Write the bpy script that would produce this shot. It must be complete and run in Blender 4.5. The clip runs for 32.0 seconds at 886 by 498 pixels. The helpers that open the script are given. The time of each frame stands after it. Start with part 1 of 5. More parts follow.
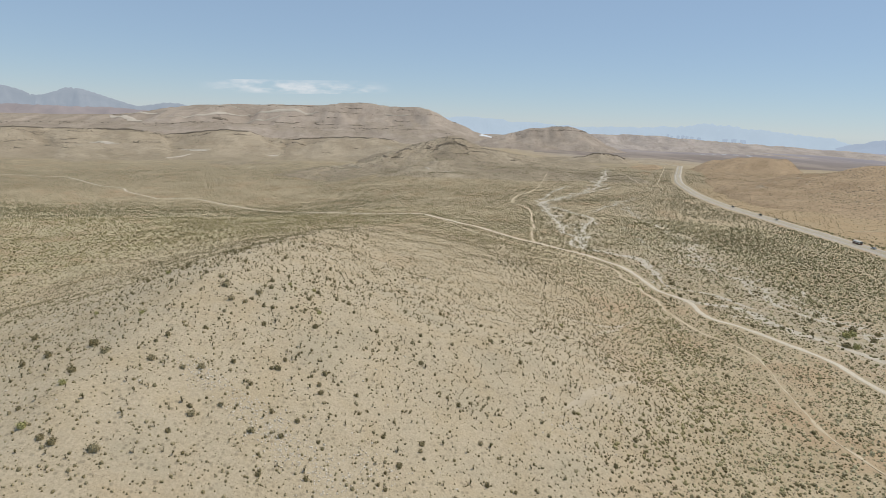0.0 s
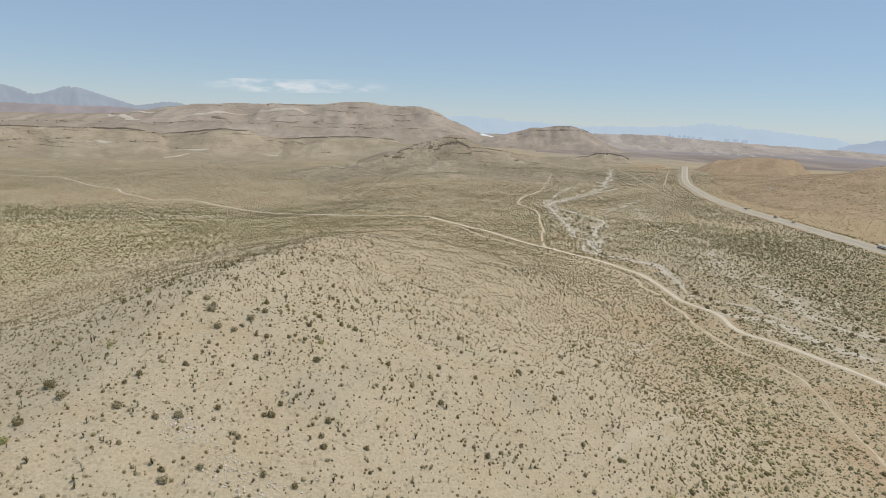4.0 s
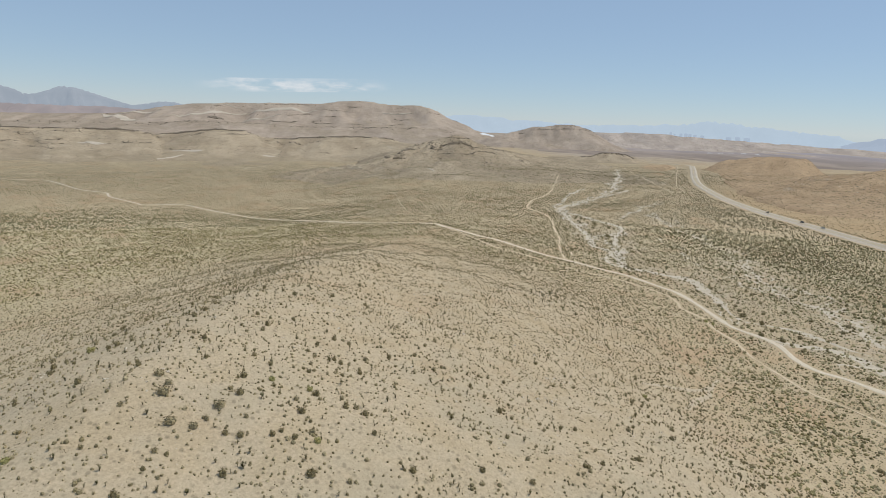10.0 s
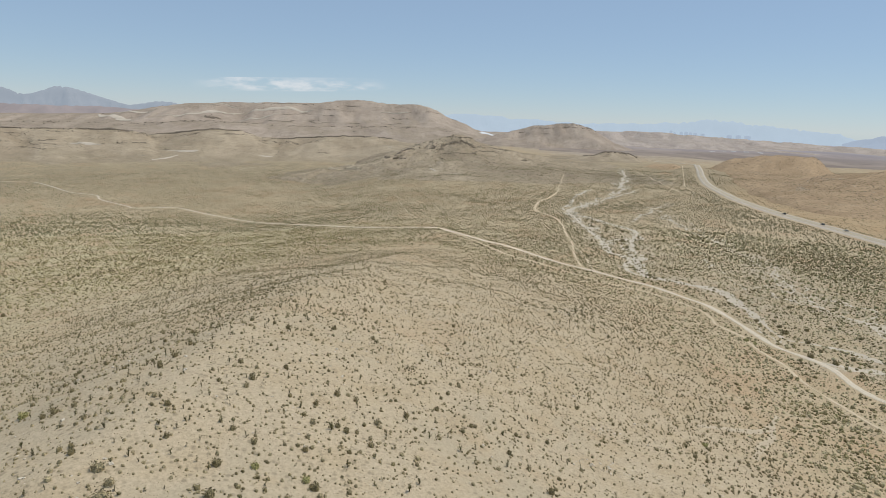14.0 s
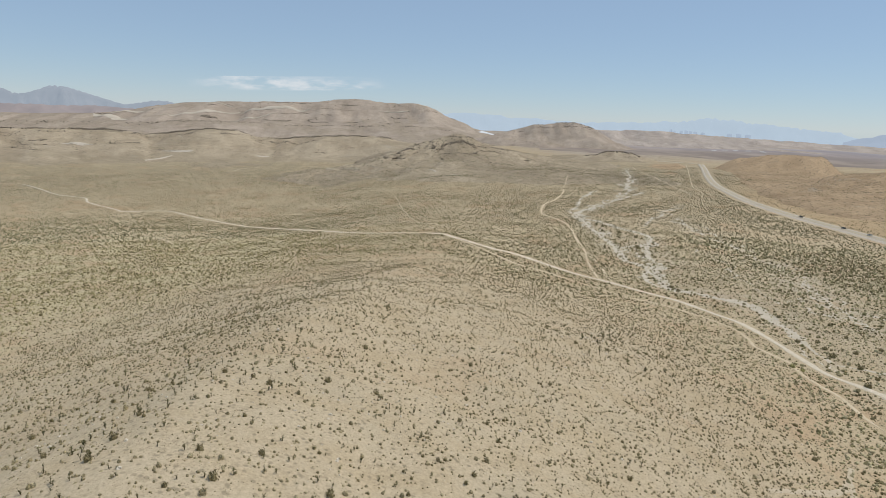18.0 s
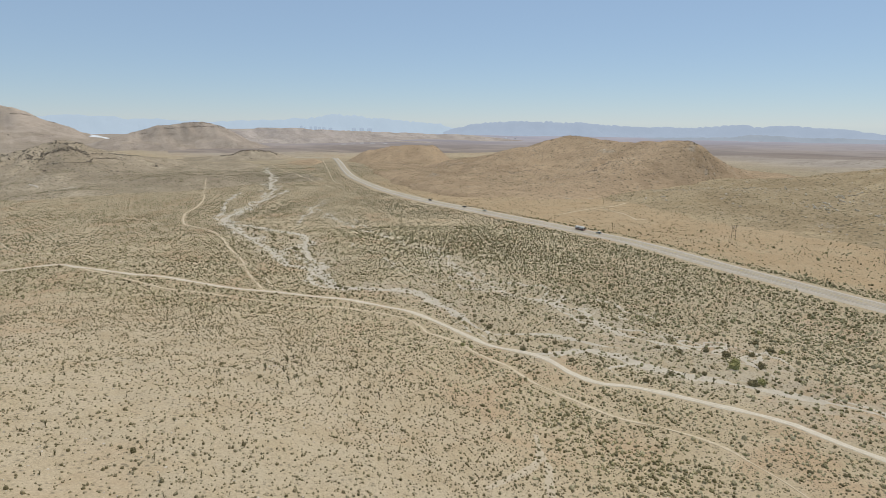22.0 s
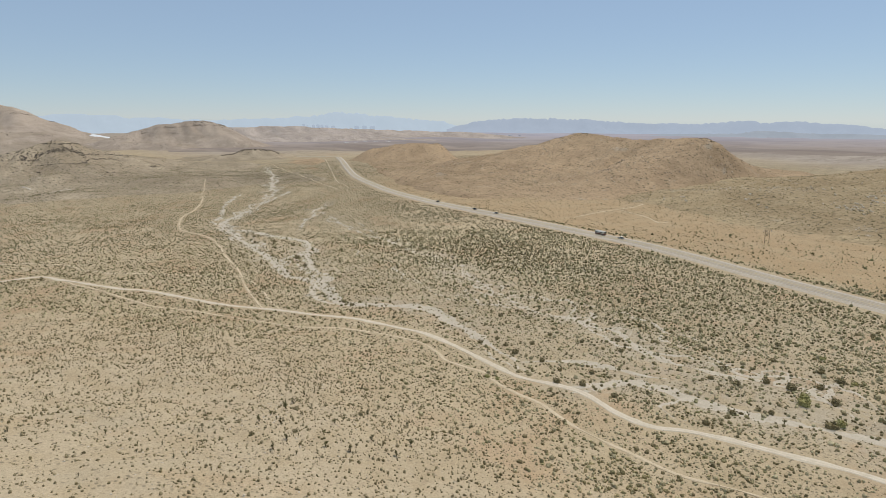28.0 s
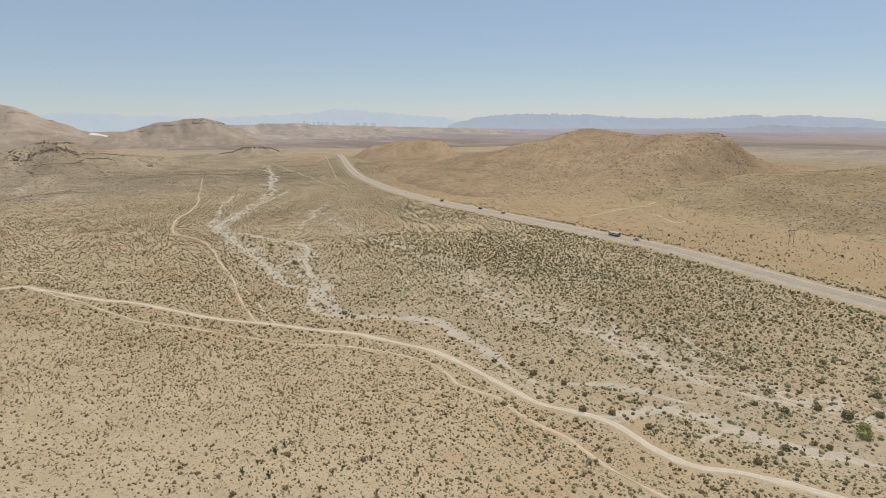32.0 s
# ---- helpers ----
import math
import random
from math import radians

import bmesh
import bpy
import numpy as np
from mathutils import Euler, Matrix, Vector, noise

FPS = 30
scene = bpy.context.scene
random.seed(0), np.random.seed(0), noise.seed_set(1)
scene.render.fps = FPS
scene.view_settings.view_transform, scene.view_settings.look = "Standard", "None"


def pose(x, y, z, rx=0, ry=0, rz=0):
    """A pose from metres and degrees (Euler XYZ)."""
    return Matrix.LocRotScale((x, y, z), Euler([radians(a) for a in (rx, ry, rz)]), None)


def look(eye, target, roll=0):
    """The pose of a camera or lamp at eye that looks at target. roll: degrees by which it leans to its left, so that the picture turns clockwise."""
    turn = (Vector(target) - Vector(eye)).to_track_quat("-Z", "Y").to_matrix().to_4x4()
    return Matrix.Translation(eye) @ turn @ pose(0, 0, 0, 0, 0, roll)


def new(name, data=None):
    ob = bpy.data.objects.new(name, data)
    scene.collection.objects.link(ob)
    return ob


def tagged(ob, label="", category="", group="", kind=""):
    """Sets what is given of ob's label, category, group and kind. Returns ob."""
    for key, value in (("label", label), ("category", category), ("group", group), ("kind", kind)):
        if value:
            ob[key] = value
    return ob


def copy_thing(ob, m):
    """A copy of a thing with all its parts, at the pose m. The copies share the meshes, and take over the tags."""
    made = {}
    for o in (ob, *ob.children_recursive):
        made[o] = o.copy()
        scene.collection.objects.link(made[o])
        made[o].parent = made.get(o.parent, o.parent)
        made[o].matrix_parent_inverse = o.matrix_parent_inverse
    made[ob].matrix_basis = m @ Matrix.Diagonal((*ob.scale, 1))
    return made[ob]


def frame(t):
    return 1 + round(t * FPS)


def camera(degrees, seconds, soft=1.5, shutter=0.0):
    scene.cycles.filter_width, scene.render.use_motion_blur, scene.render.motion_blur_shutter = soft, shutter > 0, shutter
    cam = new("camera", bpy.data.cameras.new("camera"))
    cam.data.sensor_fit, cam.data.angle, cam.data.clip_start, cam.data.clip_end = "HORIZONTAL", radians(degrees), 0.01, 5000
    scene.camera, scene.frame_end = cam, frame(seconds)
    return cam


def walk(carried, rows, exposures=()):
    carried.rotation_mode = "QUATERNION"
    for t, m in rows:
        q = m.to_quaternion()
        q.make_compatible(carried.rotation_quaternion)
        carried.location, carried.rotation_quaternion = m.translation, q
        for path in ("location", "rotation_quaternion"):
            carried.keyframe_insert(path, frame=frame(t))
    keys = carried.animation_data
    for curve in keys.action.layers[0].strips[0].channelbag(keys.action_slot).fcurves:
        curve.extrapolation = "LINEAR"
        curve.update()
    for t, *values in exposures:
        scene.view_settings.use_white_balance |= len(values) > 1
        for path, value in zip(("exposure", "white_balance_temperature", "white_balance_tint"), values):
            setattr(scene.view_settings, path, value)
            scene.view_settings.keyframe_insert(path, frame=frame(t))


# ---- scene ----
cam = camera(71.0, 32.0, 0.55)
PATH = [
    (0, (8.625, 7.083, 80.933), (8.75, 9.037, 80.524), 2.6),
    (3, (6.004, 22.378, 80.254), (6.13, 24.331, 79.844), 2.7),
    (6, (3.872, 39.729, 80.13), (4.001, 41.682, 79.719), 2.5),
    (9, (1.572, 58.116, 80.712), (1.702, 60.069, 80.299), 2.5),
    (13, (-1.994, 83.33, 80.032), (-1.86, 85.282, 79.617), 2.3),
    (17, (-4.5, 109.575, 80.104), (-4.362, 111.526, 79.685), 2.3),
    (18, (-4.834, 115.77, 80.079), (-4.693, 117.721, 79.66), 2.2),
    (18.5, (-5.043, 118.867, 80.069), (-4.78, 120.806, 79.654), 1.7),
    (19, (-5.288, 122.014, 80.064), (-4.686, 123.878, 79.657), 1.4),
    (19.5, (-5.481, 125.25, 80.105), (-4.619, 127.01, 79.704), 1.1),
    (20, (-5.498, 128.317, 80.154), (-4.425, 129.957, 79.755), 0.7),
    (20.5, (-5.124, 130.913, 80.19), (-3.995, 132.515, 79.793), 0.6),
    (21, (-4.557, 133.211, 80.225), (-3.416, 134.804, 79.826), 0.6),
    (21.5, (-3.886, 135.345, 80.259), (-2.736, 136.932, 79.861), 0.6),
    (22, (-3.142, 137.4, 80.298), (-1.98, 138.979, 79.898), 0.5),
    (23, (-1.489, 141.493, 80.418), (-0.313, 143.06, 80.017), 0.3),
    (25, (2.505, 150.266, 80.602), (3.675, 151.837, 80.198), 0.3),
    (28, (9.076, 163.514, 80.814), (10.229, 165.097, 80.406), 0.2),
    (32, (19.387, 182.029, 81.013), (20.534, 183.613, 80.593), -0.2),
]
walk(cam, [(t, look(eye, target, roll)) for t, eye, target, roll in PATH], [(0, -0.42, 6500, 10), (25, -0.42, 6500, 10), (28, -0.42, 6700, 11), (32, -0.42, 6980, 13)])

# ---- world, sun, exposure ----
SUN_ELEVATION, SUN_AZIMUTH = 63.0, 14.0          # azimuth in plan, counter-clockwise from +x
world = bpy.data.worlds.new("sky")
scene.world = world
world.use_nodes = True
wt = world.node_tree
wt.nodes.clear()
sky = wt.nodes.new("ShaderNodeTexSky")
sky.sky_type = "NISHITA"
sky.sun_disc = False
sky.sun_elevation = radians(SUN_ELEVATION)
sky.sun_rotation = radians(90 - SUN_AZIMUTH)
sky.altitude = 1500
sky.air_density, sky.dust_density, sky.ozone_density = 1.0, 0.0, 4.0
bg = wt.nodes.new("ShaderNodeBackground")
bg.inputs["Strength"].default_value = 0.132
wo = wt.nodes.new("ShaderNodeOutputWorld")
haze = wt.nodes.new("ShaderNodeMix")
haze.data_type = "RGBA"
haze.inputs[0].default_value = 0.56
haze.inputs[7].default_value = (3.6, 4.85, 6.3, 1)
wt.links.new(sky.outputs[0], haze.inputs[6])
wt.links.new(haze.outputs[2], bg.inputs[0])
wt.links.new(bg.outputs[0], wo.inputs[0])

sun = new("sun", bpy.data.lights.new("sun", "SUN"))
sun.data.energy, sun.data.angle, sun.data.color = 3.5, radians(0.53), (1.0, 0.955, 0.88)
se, sa = radians(SUN_ELEVATION), radians(SUN_AZIMUTH)
sun.matrix_world = look((0, 0, 0), (-math.cos(se) * math.cos(sa), -math.cos(se) * math.sin(sa), -math.sin(se)))


# ---- materials ----
class Mat:
    """A small wrapper to write node materials in few lines."""

    def __init__(self, name, rough=0.9):
        self.m = bpy.data.materials.new(name)
        self.m.use_nodes = True
        self.t = self.m.node_tree
        self.t.nodes.clear()
        self.out = self.n("ShaderNodeOutputMaterial")
        self.b = self.n("ShaderNodeBsdfPrincipled")
        self.b.inputs["Roughness"].default_value = rough
        self.b.inputs["Specular IOR Level"].default_value = 0.06 if rough > 0.82 else 0.35
        self.link(self.b.outputs[0], self.out.inputs[0])

    def n(self, kind):
        return self.t.nodes.new(kind)

    def link(self, a, b):
        self.t.links.new(a, b)

    def put(self, sock, v):
        if hasattr(v, "is_output"):
            self.link(v, sock)
        elif isinstance(v, (tuple, list)):
            sock.default_value = (*v, 1.0) if len(v) == 3 and sock.type == "RGBA" else v
        else:
            sock.default_value = v

    def where(self):
        return self.n("ShaderNodeNewGeometry").outputs["Position"]

    def scaled(self, vec, s):
        q = self.n("ShaderNodeVectorMath")
        q.operation = "MULTIPLY"
        self.link(vec, q.inputs[0])
        q.inputs[1].default_value = s
        return q.outputs[0]

    def noise(self, scale, detail=4, rough=0.6, vec=None, distort=0.0):
        q = self.n("ShaderNodeTexNoise")
        q.inputs["Scale"].default_value, q.inputs["Detail"].default_value = scale, detail
        q.inputs["Roughness"].default_value, q.inputs["Distortion"].default_value = rough, distort
        self.link(vec or self.where(), q.inputs["Vector"])
        return q.outputs[0]

    def cells(self, scale, feature="F1", vec=None, out="Distance"):
        q = self.n("ShaderNodeTexVoronoi")
        q.feature = feature
        q.inputs["Scale"].default_value = scale
        self.link(vec or self.where(), q.inputs["Vector"])
        return q.outputs[out]

    def ramp(self, v, lo, hi, a=0.0, b=1.0):
        q = self.n("ShaderNodeMapRange")
        q.interpolation_type = "SMOOTHSTEP"
        for i, x in enumerate((v, lo, hi, a, b)):
            self.put(q.inputs[i], x)
        return q.outputs[0]

    def math(self, op, a, b=0.0):
        q = self.n("ShaderNodeMath")
        q.operation = op
        self.put(q.inputs[0], a)
        self.put(q.inputs[1], b)
        return q.outputs[0]

    def mix(self, f, a, b, how="MIX"):
        q = self.n("ShaderNodeMix")
        q.data_type, q.blend_type = "RGBA", how
        self.put(q.inputs[0], f)
        self.put(q.inputs[6], a)
        self.put(q.inputs[7], b)
        return q.outputs[2]

    def attr(self, name):
        q = self.n("ShaderNodeAttribute")
        q.attribute_name = name
        return q.outputs["Fac"]

    def steep(self):
        q = self.n("ShaderNodeSeparateXYZ")
        self.link(self.n("ShaderNodeNewGeometry").outputs["Normal"], q.inputs[0])
        return self.math("SUBTRACT", 1.0, q.outputs[2])

    def island(self):
        return self.n("ShaderNodeNewGeometry").outputs["Random Per Island"]

    def one(self):
        return self.n("ShaderNodeObjectInfo").outputs["Random"]

    def color(self, c):
        self.put(self.b.inputs["Base Color"], c)
        return self

    def bump(self, h, strength=0.5, dist=0.1):
        q = self.n("ShaderNodeBump")
        q.inputs["Strength"].default_value, q.inputs["Distance"].default_value = strength, dist
        self.link(h, q.inputs["Height"])
        self.link(q.outputs[0], self.b.inputs["Normal"])
        return self


def ground_material():
    m = Mat("desert_soil", 0.95)
    big, mid, fine = m.noise(0.012, 4), m.noise(0.11, 5), m.noise(2.2, 5, 0.7)
    soil = m.mix(m.ramp(big, 0.38, 0.62), (0.455, 0.352, 0.216), (0.5, 0.393, 0.248))
    soil = m.mix(m.ramp(mid, 0.35, 0.68), soil, (0.527, 0.42, 0.274))
    soil = m.mix(m.math("MULTIPLY", m.ramp(m.noise(0.028, 4), 0.50, 0.66), m.math("SUBTRACT", 0.7, m.math("MULTIPLY", m.attr("pale"), 0.4))), soil, (0.485, 0.335, 0.2))
    soil = m.mix(m.math("MULTIPLY", m.attr("pale"), m.ramp(mid, 0.3, 0.6, 0.4, 1.0)), soil, (0.518, 0.422, 0.287))
    soil = m.mix(m.math("MULTIPLY", m.attr("rust"), m.ramp(m.noise(0.04, 5), 0.3, 0.65, 0.55, 1.0)), soil, (0.458, 0.328, 0.188))
    soil = m.mix(m.math("MULTIPLY", m.attr("yellow"), m.ramp(m.noise(0.05, 5), 0.4, 0.6)), soil, (0.515, 0.432, 0.268))
    gravel = m.mix(m.ramp(m.noise(0.6, 4), 0.35, 0.65), (0.44, 0.372, 0.27), (0.51, 0.437, 0.325))
    soil = m.mix(m.math("MULTIPLY", m.attr("wash"), m.ramp(m.noise(0.16, 5, 0.65), 0.34, 0.6, 0.05, 0.7)), soil, gravel)
    grain = m.mix(m.ramp(fine, 0.25, 0.75), (0.80, 0.79, 0.77), (1.12, 1.11, 1.10))
    soil = m.mix(1.0, soil, grain, "MULTIPLY")
    stones = m.ramp(m.cells(1.6), 0.10, 0.16, 1.0, 0.0)
    stones = m.math("MULTIPLY", stones, m.ramp(m.noise(0.07, 3), 0.48, 0.62))
    soil = m.mix(m.math("MULTIPLY", stones, 0.55), soil, (0.58, 0.54, 0.46))
    litter = m.math("MULTIPLY", m.ramp(m.cells(0.85), 0.18, 0.34, 1.0, 0.0), m.ramp(m.noise(0.21, 3), 0.38, 0.56))
    litter = m.math("MULTIPLY", litter, m.math("SUBTRACT", 1.15, m.math("MULTIPLY", m.attr("pale"), 0.55)))
    crumbs = m.math("MULTIPLY", m.ramp(m.cells(3.1), 0.16, 0.30, 1.0, 0.0), m.ramp(m.noise(0.09, 4), 0.36, 0.62, 0.15, 0.7))
    soil = m.mix(crumbs, soil, (0.20, 0.158, 0.092))
    greys = m.math("MULTIPLY", m.ramp(m.noise(0.055, 5, 0.65), 0.50, 0.68), m.math("MULTIPLY", m.attr("pale"), 0.5))
    soil = m.mix(greys, soil, (0.425, 0.355, 0.24))
    soil = m.mix(m.math("MULTIPLY", litter, 0.75), soil, (0.16, 0.135, 0.085))
    far = m.attr("brush")
    dots = m.ramp(m.cells(0.33), 0.20, 0.36, 1.0, 0.0)
    dots = m.math("MULTIPLY", m.math("MULTIPLY", dots, far), m.ramp(m.noise(0.02, 4), 0.3, 0.55, 0.45, 0.95))
    soil = m.mix(m.math("MULTIPLY", far, m.ramp(m.noise(0.035, 5, 0.7), 0.32, 0.62, 0.15, 0.6)), soil, (0.27, 0.225, 0.145))
    soil = m.mix(dots, soil, (0.105, 0.098, 0.058))
    streak = m.noise(0.012, 5, 0.65, m.scaled(m.where(), (0.25, 1.0, 1.0)))
    floor = m.mix(m.ramp(streak, 0.40, 0.62), (0.33, 0.277, 0.23), (0.42, 0.355, 0.288))
    floor = m.mix(m.math("MULTIPLY", m.ramp(m.cells(0.06), 0.2, 0.4, 1.0, 0.0), m.ramp(m.noise(0.004, 5), 0.4, 0.6, 0.2, 0.8)), floor, (0.14, 0.118, 0.085))
    soil = m.mix(m.math("MULTIPLY", m.attr("basin"), 0.9), soil, floor)
    m.color(soil)
    m.bump(m.math("ADD", m.math("MULTIPLY", mid, 2.0), fine), 0.55, 0.12)
    return m.m


def slope_material(name, light, dark, rock, scrub=1.0, grooves=1.0):
    m = Mat(name, 0.95)
    big, mid, fine = m.noise(0.008, 5), m.noise(0.045, 6, 0.65), m.noise(0.4, 5, 0.7)
    c = m.mix(m.ramp(big, 0.36, 0.64), dark, light)
    c = m.mix(m.ramp(mid, 0.46, 0.64), c, light)
    # relief painted in: gully hollows take the rock tone, ribs a lighter one
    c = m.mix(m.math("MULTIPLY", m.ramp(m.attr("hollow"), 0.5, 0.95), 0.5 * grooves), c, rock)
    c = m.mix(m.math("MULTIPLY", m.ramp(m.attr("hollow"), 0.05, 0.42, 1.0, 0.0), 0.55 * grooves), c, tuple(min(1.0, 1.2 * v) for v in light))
    c = m.mix(m.ramp(m.math("ADD", m.steep(), m.math("MULTIPLY", mid, 0.5)), 0.44, 0.72), c, rock)
    pale = m.math("MULTIPLY", m.ramp(m.noise(0.02, 6, 0.7, None, 1.5), 0.60, 0.68), 0.5)
    c = m.mix(pale, c, (0.46, 0.40, 0.31))
    flats = m.math("MULTIPLY", m.ramp(m.steep(), 0.004, 0.03, 1.0, 0.0), m.ramp(m.noise(0.035, 5, 0.7), 0.32, 0.62, 0.3 * scrub, 0.8 * scrub))
    c = m.mix(flats, c, (0.235, 0.19, 0.115))
    shrubs = m.math("MULTIPLY", m.ramp(m.cells(0.2), 0.18, 0.34, 1.0, 0.0), m.ramp(m.noise(0.03, 4), 0.40, 0.6, 0.3, 0.85))
    c = m.mix(shrubs, c, (0.11, 0.10, 0.062))
    c = m.mix(1.0, c, m.mix(m.ramp(fine, 0.25, 0.75), (0.80, 0.79, 0.78), (1.15, 1.14, 1.12)), "MULTIPLY")
    m.color(c)
    m.bump(m.math("ADD", m.math("MULTIPLY", mid, 4.0), fine), 0.8, 0.8)
    return m.m


def plant_material(name, a, b, use_object=False):
    m = Mat(name, 0.85)
    r = m.one() if use_object else m.island()
    c = m.mix(r, a, b)
    c = m.mix(1.0, c, m.mix(m.ramp(m.noise(6.5, 4, 0.7), 0.32, 0.68), (0.52, 0.53, 0.50), (1.5, 1.46, 1.36)), "MULTIPLY")
    m.color(c)
    return m.m


def plain_material(name, a, b, scale=0.8, rough=0.9, metal=0.0, bump=0.3):
    m = Mat(name, rough)
    m.b.inputs["Metallic"].default_value = metal
    n1, n2 = m.noise(scale, 5, 0.65), m.noise(scale * 9, 4, 0.7)
    c = m.mix(m.ramp(n1, 0.3, 0.7), a, b)
    c = m.mix(1.0, c, m.mix(m.ramp(n2, 0.25, 0.75), (0.86, 0.86, 0.86), (1.1, 1.1, 1.1)), "MULTIPLY")
    m.color(c)
    m.bump(n2, bump, 0.03)
    return m.m


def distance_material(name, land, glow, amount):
    """Far ranges seen through kilometres of air: a backdrop, haze painted as faint glow."""
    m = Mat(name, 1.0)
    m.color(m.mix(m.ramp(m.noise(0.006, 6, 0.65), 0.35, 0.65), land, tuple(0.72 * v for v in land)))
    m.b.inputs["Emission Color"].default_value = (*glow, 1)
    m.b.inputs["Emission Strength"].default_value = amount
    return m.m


SOIL = ground_material()
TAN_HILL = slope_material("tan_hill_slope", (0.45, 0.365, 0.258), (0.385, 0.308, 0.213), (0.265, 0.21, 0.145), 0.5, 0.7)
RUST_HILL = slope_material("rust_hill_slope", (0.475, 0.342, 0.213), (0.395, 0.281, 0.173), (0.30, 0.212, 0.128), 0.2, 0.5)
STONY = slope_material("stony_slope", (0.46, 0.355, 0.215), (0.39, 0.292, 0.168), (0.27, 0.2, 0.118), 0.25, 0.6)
# air haze mixed into these two far slopes: paler, pinkish-grey base colours
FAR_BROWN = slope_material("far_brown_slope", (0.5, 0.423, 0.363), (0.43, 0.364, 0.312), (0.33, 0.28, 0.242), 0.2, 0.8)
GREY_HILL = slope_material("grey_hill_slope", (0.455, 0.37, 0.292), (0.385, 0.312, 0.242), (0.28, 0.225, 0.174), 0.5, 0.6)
ROCK = plain_material("dark_desert_rock", (0.19, 0.153, 0.113), (0.31, 0.253, 0.192), 0.35, 0.95, 0.0, 0.6)
PALE_ROCK = plain_material("pale_limestone", (0.55, 0.475, 0.36), (0.70, 0.61, 0.48), 1.5, 0.9, 0.0, 0.5)
SCAR = plain_material("bare_eroded_soil", (0.49, 0.398, 0.272), (0.56, 0.46, 0.325), 0.5, 0.95)
FAINT_DIRT = plain_material("sandy_track", (0.56, 0.445, 0.29), (0.645, 0.525, 0.36), 0.5, 0.95)
DIRT = plain_material("packed_dirt", (0.57, 0.485, 0.35), (0.67, 0.585, 0.44), 0.35, 0.95)
RUT = plain_material("wheel_rut_dust", (0.63, 0.53, 0.39), (0.72, 0.62, 0.485), 0.5, 0.95)
SHOULDER = plain_material("gravel_shoulder", (0.50, 0.425, 0.32), (0.58, 0.495, 0.38), 0.3, 0.95)
ASPHALT = plain_material("weathered_asphalt", (0.468, 0.395, 0.298), (0.53, 0.452, 0.347), 0.12, 0.9)
WHEELPATH = plain_material("worn_wheel_path", (0.415, 0.346, 0.26), (0.465, 0.392, 0.298), 0.12, 0.9)
LINE_WHITE = plain_material("white_road_paint", (0.55, 0.54, 0.51), (0.68, 0.67, 0.64), 1.0, 0.7)
LINE_YELLOW = plain_material("yellow_road_paint", (0.52, 0.38, 0.10), (0.60, 0.45, 0.14), 1.0, 0.7)
CREOSOTE = plant_material("creosote_leaves", (0.152, 0.124, 0.066), (0.32, 0.266, 0.152))
BURSAGE = plant_material("grey_bursage", (0.23, 0.192, 0.114), (0.395, 0.332, 0.208))
GREENBUSH = plant_material("green_desert_shrub", (0.2, 0.182, 0.095), (0.35, 0.315, 0.175))
FAR_GREEN = plant_material("far_green_scrub", (0.14, 0.132, 0.076), (0.27, 0.252, 0.152))
YELLOW_SCRUB = plant_material("dry_yellow_scrub", (0.235, 0.2, 0.104), (0.42, 0.36, 0.2))
PALE_SCRUB = plant_material("pale_khaki_scrub", (0.37, 0.315, 0.192), (0.58, 0.503, 0.325))
YUCCA = plant_material("yucca_blades", (0.10, 0.09, 0.043), (0.2, 0.175, 0.085))
STEM = plain_material("dry_stem", (0.13, 0.105, 0.07), (0.20, 0.165, 0.115), 3.0)


# ---- shape helpers ----
TABLE = np.random.RandomState(7).rand(256, 256)


def vnoise(x, y):
    ix, iy = np.floor(x).astype(int), np.floor(y).astype(int)
    fx, fy = x - ix, y - iy
    fx, fy = fx * fx * (3 - 2 * fx), fy * fy * (3 - 2 * fy)
    a, b = TABLE[ix & 255, iy & 255], TABLE[(ix + 1) & 255, iy & 255]
    c, d = TABLE[ix & 255, (iy + 1) & 255], TABLE[(ix + 1) & 255, (iy + 1) & 255]
    return (a * (1 - fx) + b * fx) * (1 - fy) + (c * (1 - fx) + d * fx) * fy - 0.5


def fbm(x, y, octaves=4, gain=0.5):
    s, a = np.zeros(np.broadcast(x, y).shape), 1.0
    for k in range(octaves):
        s = s + a * vnoise(x + 17.3 * k, y + 9.1 * k)
        x, y, a = x * 2.03, y * 2.03, a * gain
    return s


def ease(a):
    a = np.clip(a, 0, 1)
    return a * a * (3 - 2 * a)


def spline(points, step):
    """Points along a Catmull-Rom curve, step metres apart."""
    p = np.array(points, float)
    p = np.vstack([2 * p[0] - p[1], p, 2 * p[-1] - p[-2]])
    out = []
    for a, b, c, d in zip(p[:-3], p[1:-2], p[2:-1], p[3:]):
        n = max(2, int(np.linalg.norm(c - b) / step))
        u = (np.arange(n) / n)[:, None]
        out.append(0.5 * (2 * b + (c - a) * u + (2 * a - 5 * b + 4 * c - d) * u ** 2 + (3 * b - a - 3 * c + d) * u ** 3))
    out.append(p[-2][None])
    return np.vstack(out)


def near(x, y, line):
    """Distance in plan from points to a line of points."""
    x, y = np.ravel(x), np.ravel(y)
    best = np.full(x.shape, 1e9)
    box = (x > line[:, 0].min() - 80) & (x < line[:, 0].max() + 80) & (y > line[:, 1].min() - 80) & (y < line[:, 1].max() + 80)
    if box.any():
        q = np.full(box.sum(), 1e9)
        for k in range(0, len(line)):
            q = np.minimum(q, (x[box] - line[k, 0]) ** 2 + (y[box] - line[k, 1]) ** 2)
        best[box] = np.sqrt(q)
    return best


